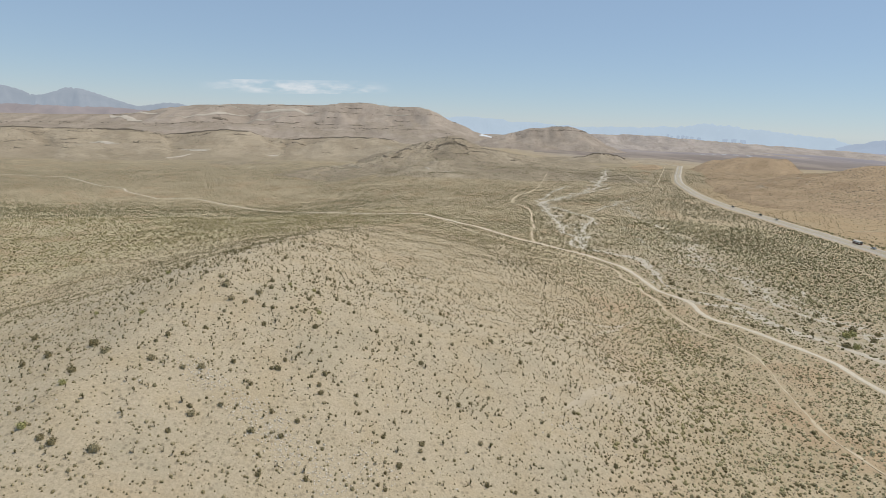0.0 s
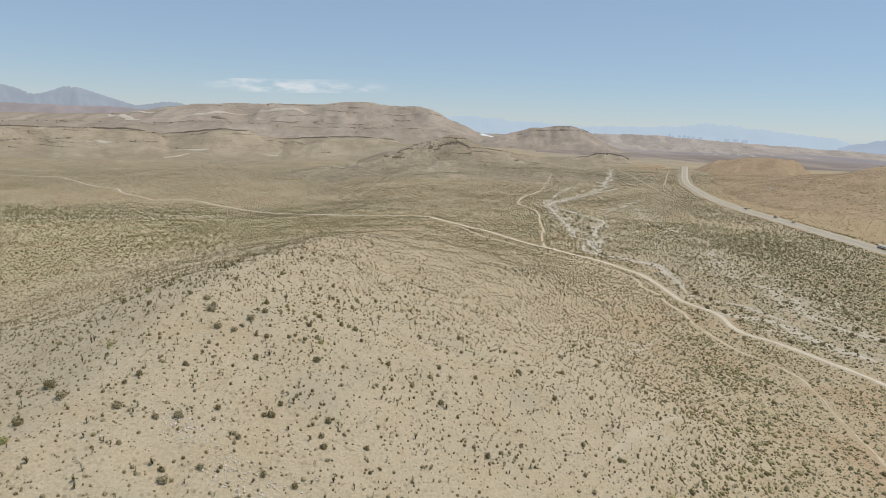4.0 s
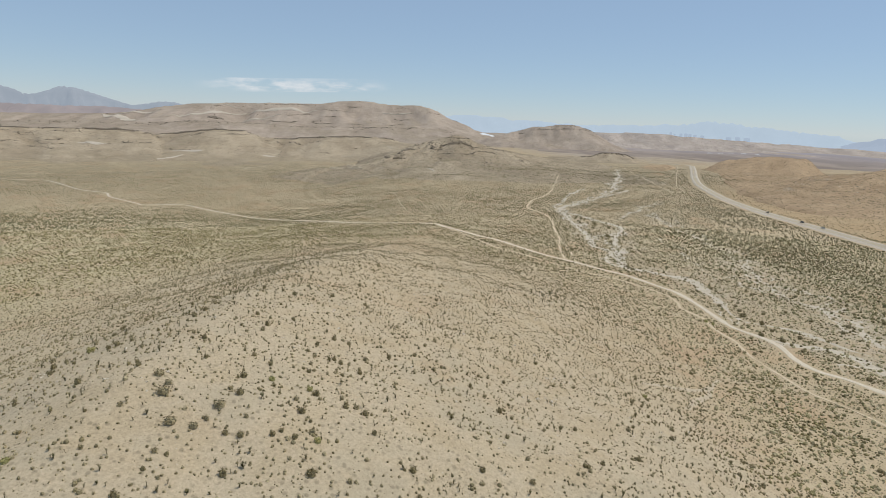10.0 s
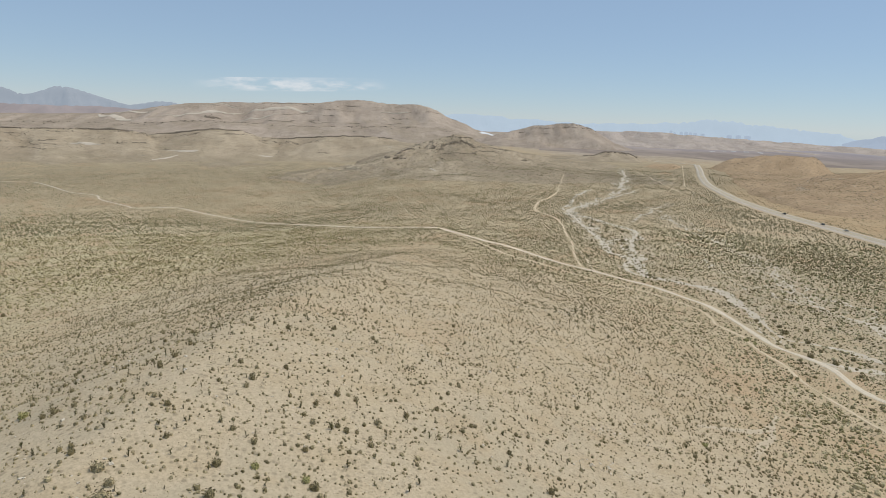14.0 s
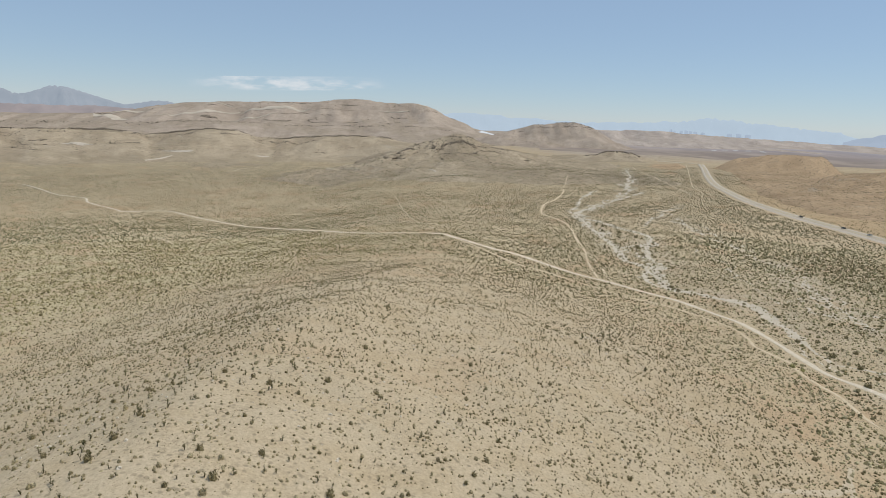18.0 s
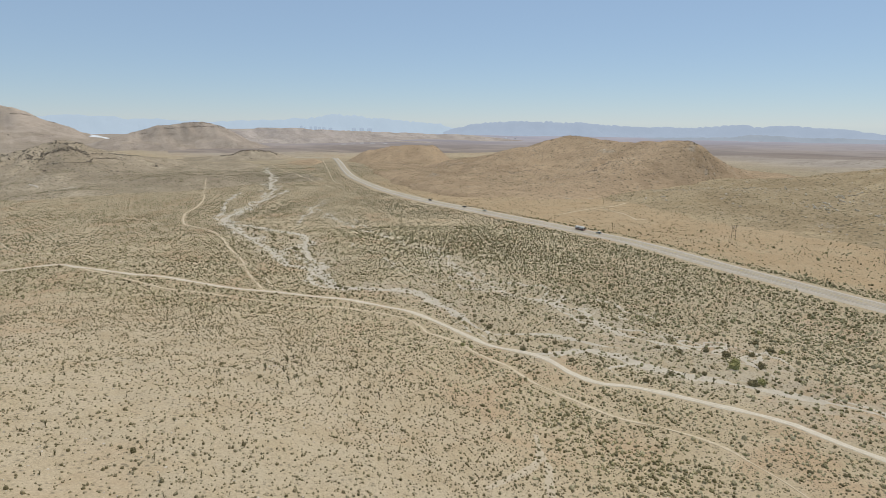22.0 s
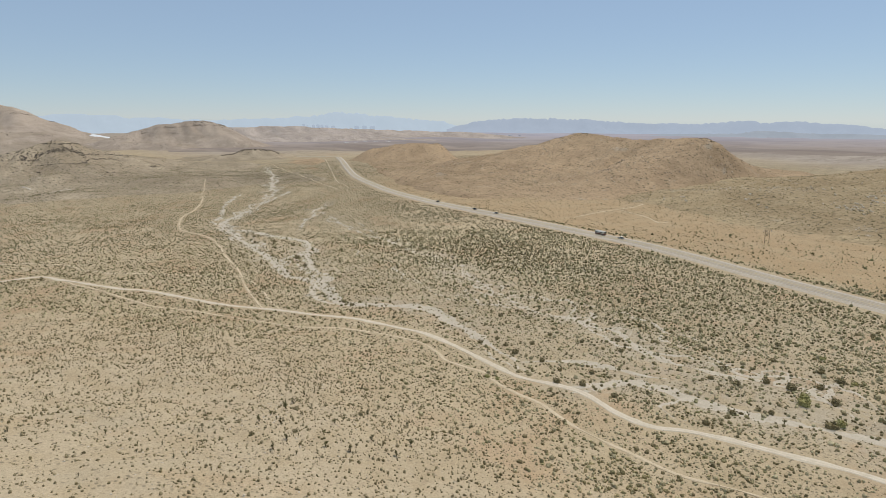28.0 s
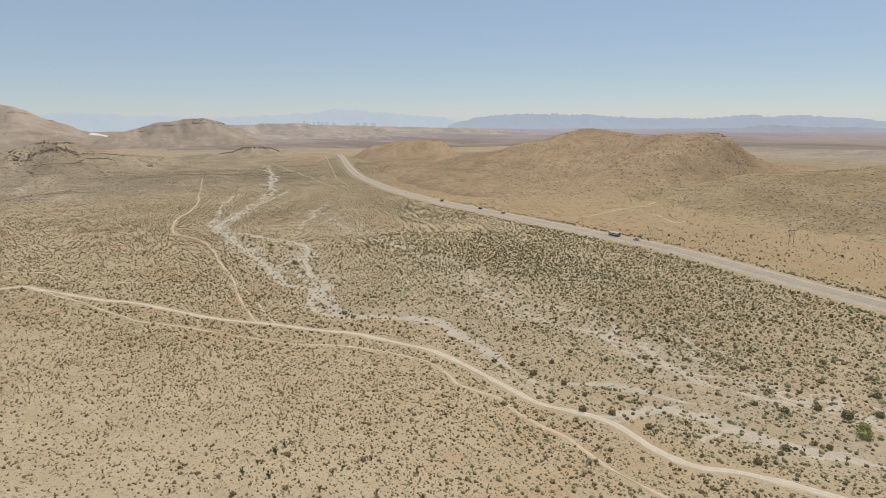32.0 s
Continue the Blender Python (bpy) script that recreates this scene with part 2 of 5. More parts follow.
def mesh_of(name, verts, faces, mat, smooth=False):
    """A mesh from arrays; faces all have the same number of corners."""
    verts, faces = np.asarray(verts, np.float32), np.asarray(faces, np.int32)
    me = bpy.data.meshes.new(name)
    me.vertices.add(len(verts))
    me.vertices.foreach_set("co", verts.ravel())
    me.loops.add(faces.size)
    me.loops.foreach_set("vertex_index", faces.ravel())
    me.polygons.add(len(faces))
    me.polygons.foreach_set("loop_start", np.arange(0, faces.size, faces.shape[1], dtype=np.int32))
    me.polygons.foreach_set("loop_total", np.full(len(faces), faces.shape[1], np.int32))
    me.polygons.foreach_set("use_smooth", np.full(len(faces), smooth))
    me.materials.append(mat)
    me.update(calc_edges=True)
    return me


def under(name, mesh, parent, label="", kind=""):
    ob = new(name, mesh)
    ob.parent = parent
    return tagged(ob, label, "", "", kind)


def part(name, bm, material, parent, label=""):
    me = bpy.data.meshes.new(name)
    bm.to_mesh(me)
    bm.free()
    me.materials.append(material)
    return under(name, me, parent, label)


def grid_faces(ny, nx):
    i = np.arange(ny * nx).reshape(ny, nx)
    return np.stack([i[:-1, :-1], i[:-1, 1:], i[1:, 1:], i[1:, :-1]], -1).reshape(-1, 4)


def box_bm(bm, x0, x1, y0, y1, z0, z1, taper=0.0):
    v = [bm.verts.new((x, y, z)) for z, t in ((z0, 0), (z1, taper)) for x, y in ((x0 + t, y0 + t), (x1 - t, y0 + t), (x1 - t, y1 - t), (x0 + t, y1 - t))]
    for f in ((3, 2, 1, 0), (4, 5, 6, 7), (0, 1, 5, 4), (1, 2, 6, 5), (2, 3, 7, 6), (3, 0, 4, 7)):
        bm.faces.new([v[i] for i in f])


# ---- plan: roads, tracks and washes ----
HIGHWAY = spline([(250, -150), (273, 30), (286, 140), (301, 232), (309, 274), (316.5, 312), (328, 360), (335, 402), (341, 470), (350, 558), (366, 680), (393, 805), (434, 950), (482, 1072), (560, 1245), (625, 1390), (652, 1450), (655, 1487), (634, 1512), (590, 1536)], 6)
ROAD = spline([(-900, 965), (-700, 955), (-522, 942), (-483, 940), (-400, 856), (-359, 834), (-338, 800), (-293, 760), (-281, 748), (-259, 755), (-237, 756), (-205, 727), (-147, 674), (-104, 633), (-41, 563), (0, 549), (24, 543), (33, 520), (50, 482), (61, 467), (74, 440), (84, 421), (99, 403), (109, 388), (120, 375), (128, 356), (132.5, 346), (134, 333), (134, 318), (133.6, 300), (135, 292), (139.5, 284), (141.5, 275), (139, 263), (140, 252), (146, 244), (152, 231), (158, 216), (161, 204), (160.5, 190), (163, 165), (170, 120), (182, 70), (190, 10)], 2.0)
TRACK = spline([(33, 514), (45, 475), (56, 437), (72, 414), (86, 389), (95, 375), (109, 365), (120, 349), (125.5, 337), (125.3, 326), (123.2, 319), (124.5, 311), (126.8, 304), (124.6, 297), (124.3, 289), (126, 277), (124, 263), (124, 250), (126, 234), (132, 222), (134, 211), (132.5, 201), (131, 192), (127.5, 181), (123, 163), (121, 149), (123, 138), (127, 110), (128, 80)], 2.0)
SIDE = spline([(95.5, 408), (96, 416), (98, 432), (103, 458), (108, 476), (113, 505), (118, 535), (123, 558), (128, 597), (126, 627), (121, 655), (129, 691), (142, 731), (163, 772), (188, 840), (199, 885), (230, 980)], 3)
SIDE_LEG = spline([(100, 403), (101, 416), (104, 432), (107, 454), (108.5, 477)], 3)
DOTTED = spline([(24, 560), (15, 588), (5, 622), (-3, 704), (-11, 800)], 4)
DASHES = spline([(-40, 640), (12, 597), (36, 568), (45, 543), (57, 520), (70, 508), (84, 491), (95, 483), (112, 470)], 3)
WEST_TRACK = spline([(-300, 640), (-240, 600), (-194, 576), (-172, 556), (-150, 519)], 3)
VERGE_TRACK = spline([(352, 828), (371, 867), (398, 950), (493, 1167), (600, 1410)], 5)
FAR_TRACK = spline([(380, 498), (388, 503), (415, 507), (455, 510), (472, 511), (500, 520)], 4)
FAR_TRACK_2 = spline([(448, 505), (440, 485), (432, 465), (415, 443), (425, 441)], 4)
UPPER_WASH = spline([(420, 1260), (388, 1181), (352, 1060), (312, 971), (289, 900), (266, 847), (226, 775), (204, 742), (178, 703), (159, 673), (150, 644), (148, 614), (145, 583), (140, 545), (138, 520), (134, 500), (130, 479), (128, 465)], 5)
OLD_ARM = spline([(240, 870), (217, 831), (195, 783), (176, 732), (159, 685)], 5)
SPILL = spline([(300, 870), (275, 836), (252, 802), (230, 777)], 5)
LOOP = spline([(150, 641), (159, 625), (165, 610), (168, 586), (175, 567), (177, 552), (170, 531), (161, 516), (151, 512), (140, 505)], 4)
LOWER_WASH = spline([(163, 520), (150, 485), (145, 469), (147, 459), (144, 450), (137, 439), (130, 418), (129, 403), (140, 389), (150, 378), (153, 367), (150, 351), (150, 338), (147, 328), (145, 317), (144, 308), (139, 299)], 4)
WEST_ARM = spline([(138, 499), (130, 471), (131, 455), (134, 442), (125, 427), (122, 413), (127, 402)], 4)
BRANCH = spline([(145, 304), (153, 299), (162, 290), (166, 279), (172, 268)], 4)
CROSSING = spline([(140, 283), (144, 278), (150, 278), (162, 272), (165, 263), (165, 252), (170, 241), (174, 232), (178, 225), (184, 210), (192, 180), (205, 120), (215, 40)], 4)
CUTOFF = spline([(166, 258), (158, 257), (152, 257), (149, 250)], 3)
EAST_ARM = spline([(215, 460), (208, 425), (200, 400), (189, 353), (193, 327), (192, 303), (185, 283), (185, 268), (189, 256), (197, 246), (196, 236), (190, 226), (186, 214)], 5)
FEATHER = spline([(290, 752), (277, 734), (239, 676), (208, 632), (190, 600)], 5)
FEATHER_2 = spline([(246, 655), (240, 631), (228, 583), (222, 549), (220, 516), (214, 470)], 5)
WASH = np.vstack([UPPER_WASH, LOWER_WASH, CROSSING])
WASH_2 = EAST_ARM
WASH_3 = np.vstack([LOOP, FEATHER_2])
WASH_4 = np.vstack([FEATHER, WEST_ARM])
BEDS = np.vstack([UPPER_WASH[len(UPPER_WASH) // 2:], LOOP, LOWER_WASH, WEST_ARM, BRANCH, CROSSING, CUTOFF])


# ---- ground ----
CREST_Y = (-60, 40, 80, 110, 150, 200, 264, 330, 400, 470, 540)
CREST_H = (2, 12, 24, 32.5, 40, 38.5, 31, 20, 10, 3.5, 0)


def ridge(x, y):
    cx = -38 + 0.16 * (y - 150)
    d = x - cx + 7 * fbm(x / 60, y / 60, 2)
    east = 95 + 25 * np.exp(-((y - 155) / 25.0) ** 2) - 40 * ease((y - 300) / 120.0)
    w = np.where(d > 0, east, 88.0)
    return np.interp(y, CREST_Y, CREST_H) * np.exp(-(np.abs(d) / w) ** 1.35) * (1 - 0.85 * ease((d - 70) / 85.0))


def plain(x, y):
    left = ease((70 - x) / 220.0) * ease((y - 350) / 400.0)
    z = 2.5 - 5.5 * ease((y - 350) / 450.0) * ease((x + 60) / 120.0) - 28.0 * left
    z = z - 3.0 * ease((y - 900) / 700.0) * ease((x + 100) / 300)
    return z + 3.0 * ease((x - 230) / 200.0) * ease((900 - y) / 400)


def graded(lo, fine_lo, fine_hi, hi, step, grow):
    a, s, p = [], step, fine_hi
    while p < hi:
        s *= grow
        p += s
        a.append(p)
    b, s, p = [], step, fine_lo
    while p > lo:
        s *= grow
        p -= s
        b.append(p)
    return np.array(b[::-1] + list(np.arange(fine_lo, fine_hi + 0.1, step)) + a)


GX = graded(-4700, -150, 360, 4850, 2.2, 1.045)
GY = graded(-900, 70, 560, 4850, 2.2, 1.04)
X, Y = np.meshgrid(GX, GY)
sx, sy = X.ravel(), Y.ravel()
d_hwy, d_road, d_trk = near(sx, sy, HIGHWAY), near(sx, sy, ROAD), np.minimum(near(sx, sy, TRACK), near(sx, sy, SIDE))
d_wash = near(sx, sy, WASH)
d_wash_b = np.minimum(np.minimum(near(sx, sy, WASH_2), near(sx, sy, WASH_3)), near(sx, sy, WASH_4))
R = ridge(sx, sy)
flat = ease((np.minimum(np.minimum(d_road, d_trk), d_hwy - 9) - 3) / 7)
rough = ease(R / 14)
Z = plain(sx, sy) + R
Z = Z + flat * (0.5 * fbm(sx / 14, sy / 14, 3) + rough * (2.6 * fbm(sx / 34, sy / 34, 4) + 0.7 * fbm(sx / 7, sy / 7, 2)))
Z = Z + ease((np.hypot(sx, sy - 200) - 500) / 900) * 9 * fbm(sx / 260, sy / 260, 4)
Z = Z - 0.9 * flat * np.exp(-(d_wash / 9) ** 2) - 0.5 * flat * np.exp(-(d_wash_b / 7) ** 2)
Z = Z + 0.5 * np.exp(-(np.maximum(d_hwy - 8, 0) / 4) ** 2)
Z = Z.reshape(X.shape)


def gz(x, y):
    """Height of the ground sheet."""
    x, y = np.asarray(x, float), np.asarray(y, float)
    i = np.clip(np.searchsorted(GX, x) - 1, 0, len(GX) - 2)
    j = np.clip(np.searchsorted(GY, y) - 1, 0, len(GY) - 2)
    u, v = (x - GX[i]) / (GX[i + 1] - GX[i]), (y - GY[j]) / (GY[j + 1] - GY[j])
    return (Z[j, i] * (1 - u) + Z[j, i + 1] * u) * (1 - v) + (Z[j + 1, i] * (1 - u) + Z[j + 1, i + 1] * u) * v


def wash_field(x, y):
    w = np.exp(-(near(x, y, WASH) / 10.0) ** 2) + 0.85 * np.exp(-(near(x, y, WASH_2) / 13.0) ** 2)
    w = w + 0.7 * np.exp(-((np.ravel(x) - 152) / 17) ** 2 - ((np.ravel(y) - 535) / 60) ** 2)
    w = w + 0.55 * np.exp(-(near(x, y, WASH_3) / 11.0) ** 2) + 0.45 * np.exp(-(near(x, y, WASH_4) / 7.0) ** 2)
    return np.clip(w * (0.75 + 1.1 * fbm(np.ravel(x) / 16, np.ravel(y) / 30, 3)), 0, 1)


def rust_field(x, y):
    return ease((near(x, y, HIGHWAY) - 6) / 14) * ease((x - (318 + 0.06 * (y - 200) + 0.0002 * np.maximum(y - 400, 0) ** 2)) / 16) * ease((780 - x) / 250) * ease((1300 - y) / 500)


ground = new("ground", mesh_of("ground", np.column_stack([sx, sy, Z.ravel()]), grid_faces(len(GY), len(GX)), SOIL, True))
tagged(ground, "tan desert soil with a low stony ridge and gravel washes", "ground", "", "structure")
far_from = np.hypot(sx - 40, sy - 170)
for key, val in (
    ("wash", np.clip(wash_field(sx, sy) + 0.42 * ease((sx - 142) / 25) * ease((300 - sx) / 50) * ease((520 - sy) / 120), 0, 1)),
    ("rust", np.clip(rust_field(sx, sy) + 0.75 * np.exp(-((sx - 238) / 20) ** 2 - ((sy - 335) / 26) ** 2), 0, 1)),
    ("pale", np.clip(rough * (1 - ease((sy - 330) / 80)) * ease((sx + 140) / 60) * (1 - 0.5 * ease((sy - 165) / 70)), 0, 1)),
    ("yellow", ease((-45 - sx) / 60) * ease((760 - sy) / 240) * (1 - 0.7 * rough) + 0.5 * ease((sx - 240) / 60) * ease((230 - sy) / 60)),
    ("basin", np.clip(ease((sx - 0.25 * sy - 900) / 500) + 0.85 * ease((sy - 1450) / 500) * ease((sx - 250) / 300), 0, 1)),
    ("brush", ease((far_from - 560) / 500) * (1 - 0.75 * ease((far_from - 1250) / 300) * ease((sx + 100) / 200))),
):
    at = ground.data.attributes.new(key, "FLOAT", "POINT")
    at.data.foreach_set("value", val.astype(np.float32))


# ---- landforms ----
def landform(name, crest, width, base, cell, mat, label, power=1.3, gully=0.25, reach=2.6, ledges=0.0, category="hill", kind="", squeeze=1.0, lumps=1.0, cut=None):
    """A hill whose crest follows a line of (x, y, z); width is how far its flanks spread."""
    line = spline(crest, max(cell, 6))
    lo, hi = line[:, :2].min(0) - width * reach, line[:, :2].max(0) + width * reach
    xs, ys = np.arange(lo[0], hi[0], cell), np.arange(lo[1], hi[1], cell)
    gx, gy = np.meshgrid(xs, ys)
    x, y = gx.ravel(), gy.ravel()
    best, along = np.full(x.shape, -1e9), np.zeros(x.shape)
    sink = 0.09 * (line[:, 2].max() - base)
    wob = 1 + 0.5 * fbm(x / (width * 0.8), y / (width * 0.8), 3)
    dist_best = np.zeros(x.shape)
    for k, (cx, cy, cz) in enumerate(line):
        d = np.hypot((x - cx) * squeeze, y - cy) * wob
        h = (cz - float(gz(cx, cy)) + sink) * np.exp(-(d / width) ** power)
        m = h > best
        best[m], along[m], dist_best[m] = h[m], k * max(cell, 6), d[m]
    groove = fbm(along / (0.16 * width) + 0.5 * fbm(x / width, y / width, 2), dist_best / (1.2 * width), 4)
    h = best * (1 + gully * (1 - np.exp(-(dist_best / (0.3 * width)) ** 2)) * (1.2 * fbm(along / (0.22 * width) + 0.4 * fbm(x / width, y / width, 2), dist_best / (1.5 * width), 3) - 0.7 * groove))
    edge = np.min([x - lo[0], hi[0] - cell - x, y - lo[1], hi[1] - cell - y], axis=0) / (0.9 * width)
    h = h + lumps * np.clip(best, 0, 30) * (0.15 * fbm(x / (0.25 * width), y / (0.25 * width), 4) - 0.12 * np.abs(fbm(x / (0.12 * width), y / (0.12 * width), 3)))
    if cut:
        h = h * ease((cut[0] * x + cut[1] * y - cut[2]) / cut[3])
    if ledges:
        q = h / ledges
        h = h + 0.7 * ledges * (ease((q - np.floor(q)) * 2.2 - 0.6) - (q - np.floor(q))) * ease(h / (0.35 * best.max()) - 1.0)
    z = gz(x, y) + h * ease(edge) - sink - 2 * (1 - ease(edge)) - 12 * (1 - ease((np.minimum(near(x, y, HIGHWAY), near(x, y, ROAD) + 6) - 16) / 40))
    f = grid_faces(len(ys), len(xs))
    keep = (z - gz(x, y))[f].max(1) > -0.8
    f = f[keep]
    used = np.unique(f)
    remap = np.zeros(len(x), int)
    remap[used] = np.arange(len(used))
    ob = new(name, mesh_of(name, np.column_stack([x, y, z])[used], remap[f], mat, True))
    # mask for the painted relief: high in gully hollows, low on ribs
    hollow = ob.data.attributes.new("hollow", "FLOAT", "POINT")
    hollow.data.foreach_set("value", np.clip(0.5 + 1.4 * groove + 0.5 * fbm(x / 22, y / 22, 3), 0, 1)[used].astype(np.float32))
    tagged(ob, label, category, "", kind)
    if kind != "structure":
        LAND.append(None)
    zz = z.reshape(len(ys), len(xs))

    def surface(px, py):
        u, v = np.clip((px - lo[0]) / cell, 0, len(xs) - 1.001), np.clip((py - lo[1]) / cell, 0, len(ys) - 1.001)
        i, j = u.astype(int), v.astype(int)
        u, v = u - i, v - j
        return (zz[j, i] * (1 - u) + zz[j, i + 1] * u) * (1 - v) + (zz[j + 1, i] * (1 - u) + zz[j + 1, i + 1] * u) * v

    if kind != "structure":
        LAND[-1] = (lo, hi - cell, surface)
    return ob, line, surface


LAND = []


def top(x, y):
    """Height of the ground or of the hill that covers it."""
    z = np.array(gz(x, y))
    for lo, hi, surface in LAND:
        k = (x > lo[0]) & (x < hi[0]) & (y > lo[1]) & (y < hi[1])
        if k.any():
            z[k] = np.maximum(z[k], surface(x[k], y[k]))
    return z


def rock_template(rng, n=1):
    """A faceted rough boulder of about 1 m, 20 triangles."""
    bm = bmesh.new()
    bmesh.ops.create_icosphere(bm, subdivisions=1 if n == 1 else 2, radius=0.5)
    v = np.array([q.co[:] for q in bm.verts])
    f = np.array([[q.index for q in p.verts] for p in bm.faces])
    bm.free()
    v = v * (1 + 0.35 * rng.standard_normal((len(v), 1)).clip(-1, 1)) * (1, 0.8, 0.62)
    return v, f


RNG = np.random.RandomState(3)
ROCKS = [rock_template(RNG) for _ in range(6)]


def scatter(templates, x, y, z, size, rng, tilt=0.0, height=None):
    """One joined array of many copies."""
    vs, fs, off = [], [], 0
    pick = rng.randint(len(templates), size=len(x))
    ang = rng.uniform(0, 2 * np.pi, len(x))
    height = size if height is None else height
    for k, (tv, tf) in enumerate(templates):
        s = np.where(pick == k)[0]
        if not len(s):
            continue
        c, n = np.cos(ang[s])[:, None], np.sin(ang[s])[:, None]
        px = (tv[:, 0] * c - tv[:, 1] * n) * size[s, None] + x[s, None]
        py = (tv[:, 0] * n + tv[:, 1] * c) * size[s, None] + y[s, None]
        pz = tv[:, 2] * height[s, None] + z[s, None]
        vs.append(np.stack([px, py, pz], -1).reshape(-1, 3))
        fs.append((tf[None] + (np.arange(len(s)) * len(tv))[:, None, None] + off).reshape(-1, tf.shape[1]))
        off += len(s) * len(tv)
    return np.vstack(vs), np.vstack(fs)


def outcrop(parent, line, surface, count, size, spread, lift=0.1, seed=1, a=0.0, b=1.0, label="dark broken rock along the crest"):
    rng = np.random.RandomState(seed)
    k = (rng.uniform(a, b, count) * (len(line) - 1)).astype(int)
    keep = rng.rand(count) < np.clip(0.35 + 2.4 * fbm(line[k, 0] / (16 * size), line[k, 1] / (16 * size), 3), 0.06, 1)
    k, count = k[keep], int(keep.sum())
    x = line[k, 0] + rng.standard_normal(count) * spread
    y = line[k, 1] + rng.standard_normal(count) * spread
    s = size * rng.uniform(0.4, 1.5, count)
    v, f = scatter(ROCKS, x, y, surface(x, y) + lift * s, s, rng)
    under("rock_outcrop", mesh_of("rock_outcrop", v, f, ROCK), parent, label, "stuff")


def ledge_bands(parent, lo, hi, surface, levels, count, size, patch, seed, label, gaps=0.02):
    """Broken rock ledges that follow the contours of a slope."""
    rng = np.random.RandomState(seed)
    x, y = rng.uniform(lo[0], hi[0], count), rng.uniform(lo[1], hi[1], count)
    z = surface(x, y) + 0.1 * size * fbm(x / 14, y / 14, 2) + 3.5 * size * fbm(x / patch, y / patch, 3)
    k = np.zeros(count, bool)
    for i, level in enumerate(levels):
        k |= (np.abs(z - level) < 0.32 * size) & (fbm(x / patch + 9 * i, y / patch, 3) > gaps)
    x, y = x[k], y[k]
    s = size * rng.uniform(0.5, 1.5, len(x))
    v, f = scatter(ROCKS, x, y, surface(x, y) + 0.15 * s, s, rng, 0.0, s * 0.8)
    under("rock_ledge", mesh_of("rock_ledge", v, f, ROCK), parent, label, "stuff")


cone, cl, cs = landform("rocky_hill", [(-15, 1178, 16), (26, 1172, 33), (84, 1170, 53), (118, 1180, 44), (150, 1230, 30), (230, 1330, 18)], 125, -20, 5, TAN_HILL, "cone-shaped tan hill with dark rock ledges near its top", 1.1, 0.4, 2.6, 4.0)
for k, arc in enumerate(([(19, 1126), (33, 1148), (46, 1136), (59, 1121)], [(59, 1143), (81, 1149), (98, 1151), (110, 1150), (121, 1132)], [(-14, 1112), (-4, 1128), (8, 1147), (26, 1164)])):
    outcrop(cone, spline(arc, 3), cs, 260, 2.0, 2.6, 0.15, 40 + k, 0.0, 1.0, "dark broken rock ledge below the summit")
outcrop(cone, cl, cs, 800, 2.0, 8, 0.1, 2, 0.0, 0.6)
esc, el, es_ = landform("escarpment", [(-1350, 1250, 10), (-1008, 1387, 13), (-890, 1467, 21), (-798, 1520, 21), (-673, 1581, 24), (-605, 1610, 13), (-468, 1655, 29), (-416, 1669, 22), (-320, 1691, 11), (-146, 1716, 21), (-26, 1722, 8)], 200, -42, 8, TAN_HILL, "long tan escarpment with a dark cliff band along its rim", 1.5, 0.32, 2.0, 5.0, "escarpment", "", 1.0, 0.7)
outcrop(esc, el, es_, 8500, 3.3, 5, 0.2, 3, 0.15, 1.0)
for k in range(9):
    a = int(len(el) * (0.2 + 0.085 * k))
    arc = el[a:a + 14, :2] + np.array([(10.0 - 4 * (k % 3), -34.0 - 9 * (k % 4))])
    outcrop(esc, arc + 5 * np.column_stack([fbm(arc[:, 0] / 30, arc[:, 1] / 30, 2)] * 2), es_, 150, 2.4, 5, 0.1, 300 + k, label="lower dark rock band below the rim")
ledge_bands(cone, (-120, 1020), (260, 1190), cs, (14, 23, 31, 38, 45), 26000, 1.9, 45, 401, "thin dark rock ledges round the hill")
ledge_bands(esc, (-1150, 1200), (0, 1720), es_, (-8, 0, 7), 60000, 2.4, 70, 402, "thin dark rock ledges below the rim", 0.2)
mesa, ml, ms = landform("mesa", [(-1900, 2800, 20), (-1351, 3030, 40), (-1058, 3146, 90), (-810, 3220, 112), (-461, 3289, 124), (-278, 3310, 144), (-90, 3321, 137), (99, 3321, 131), (204, 3316, 84), (285, 3306, 22)], 420, -50, 14, GREY_HILL, "broad grey-brown mesa with pale rock patches", 1.3, 0.3, 2.4, 9.0, "mesa", "", 2.4, 0.7)
ledge_bands(mesa, (-1400, 2700), (420, 3330), ms, (38, 64, 92, 112), 60000, 4.0, 130, 403, "thin dark rock ledges across the mesa", 0.2)
front, fl, fs_ = landform("foothill_ridge", [(-1500, 2050, 0), (-1310, 2148, 10), (-1146, 2241, 17), (-942, 2336, 18), (-710, 2418, 34), (-432, 2484, 26), (-175, 2516, 32), (91, 2521, 38), (248, 2511, 18)], 300, -48, 12, GREY_HILL, "brown foothills in front of the mesa", 1.35, 0.25, 2.3, 4.0, "ridge", "", 2.0, 0.7)
outcrop(mesa, ml, ms, 420, 4.5, 110, 0.1, 11, 0.3, 1.0, "dark rock ledges on the mesa")
for k, arc in enumerate(([(-90, 2985), (-50, 2970), (-10, 2960)], [(-860, 2905), (-817, 2940), (-780, 2935)], [(-450, 3035), (-420, 3040), (-395, 3025)], [(-250, 2940), (-220, 2915), (-190, 2890)])):
    outcrop(mesa, spline(arc, 6), ms, 160, 5.0, 7, 0.1, 50 + k, 0.0, 1.0, "dark rock ledge across the slope")
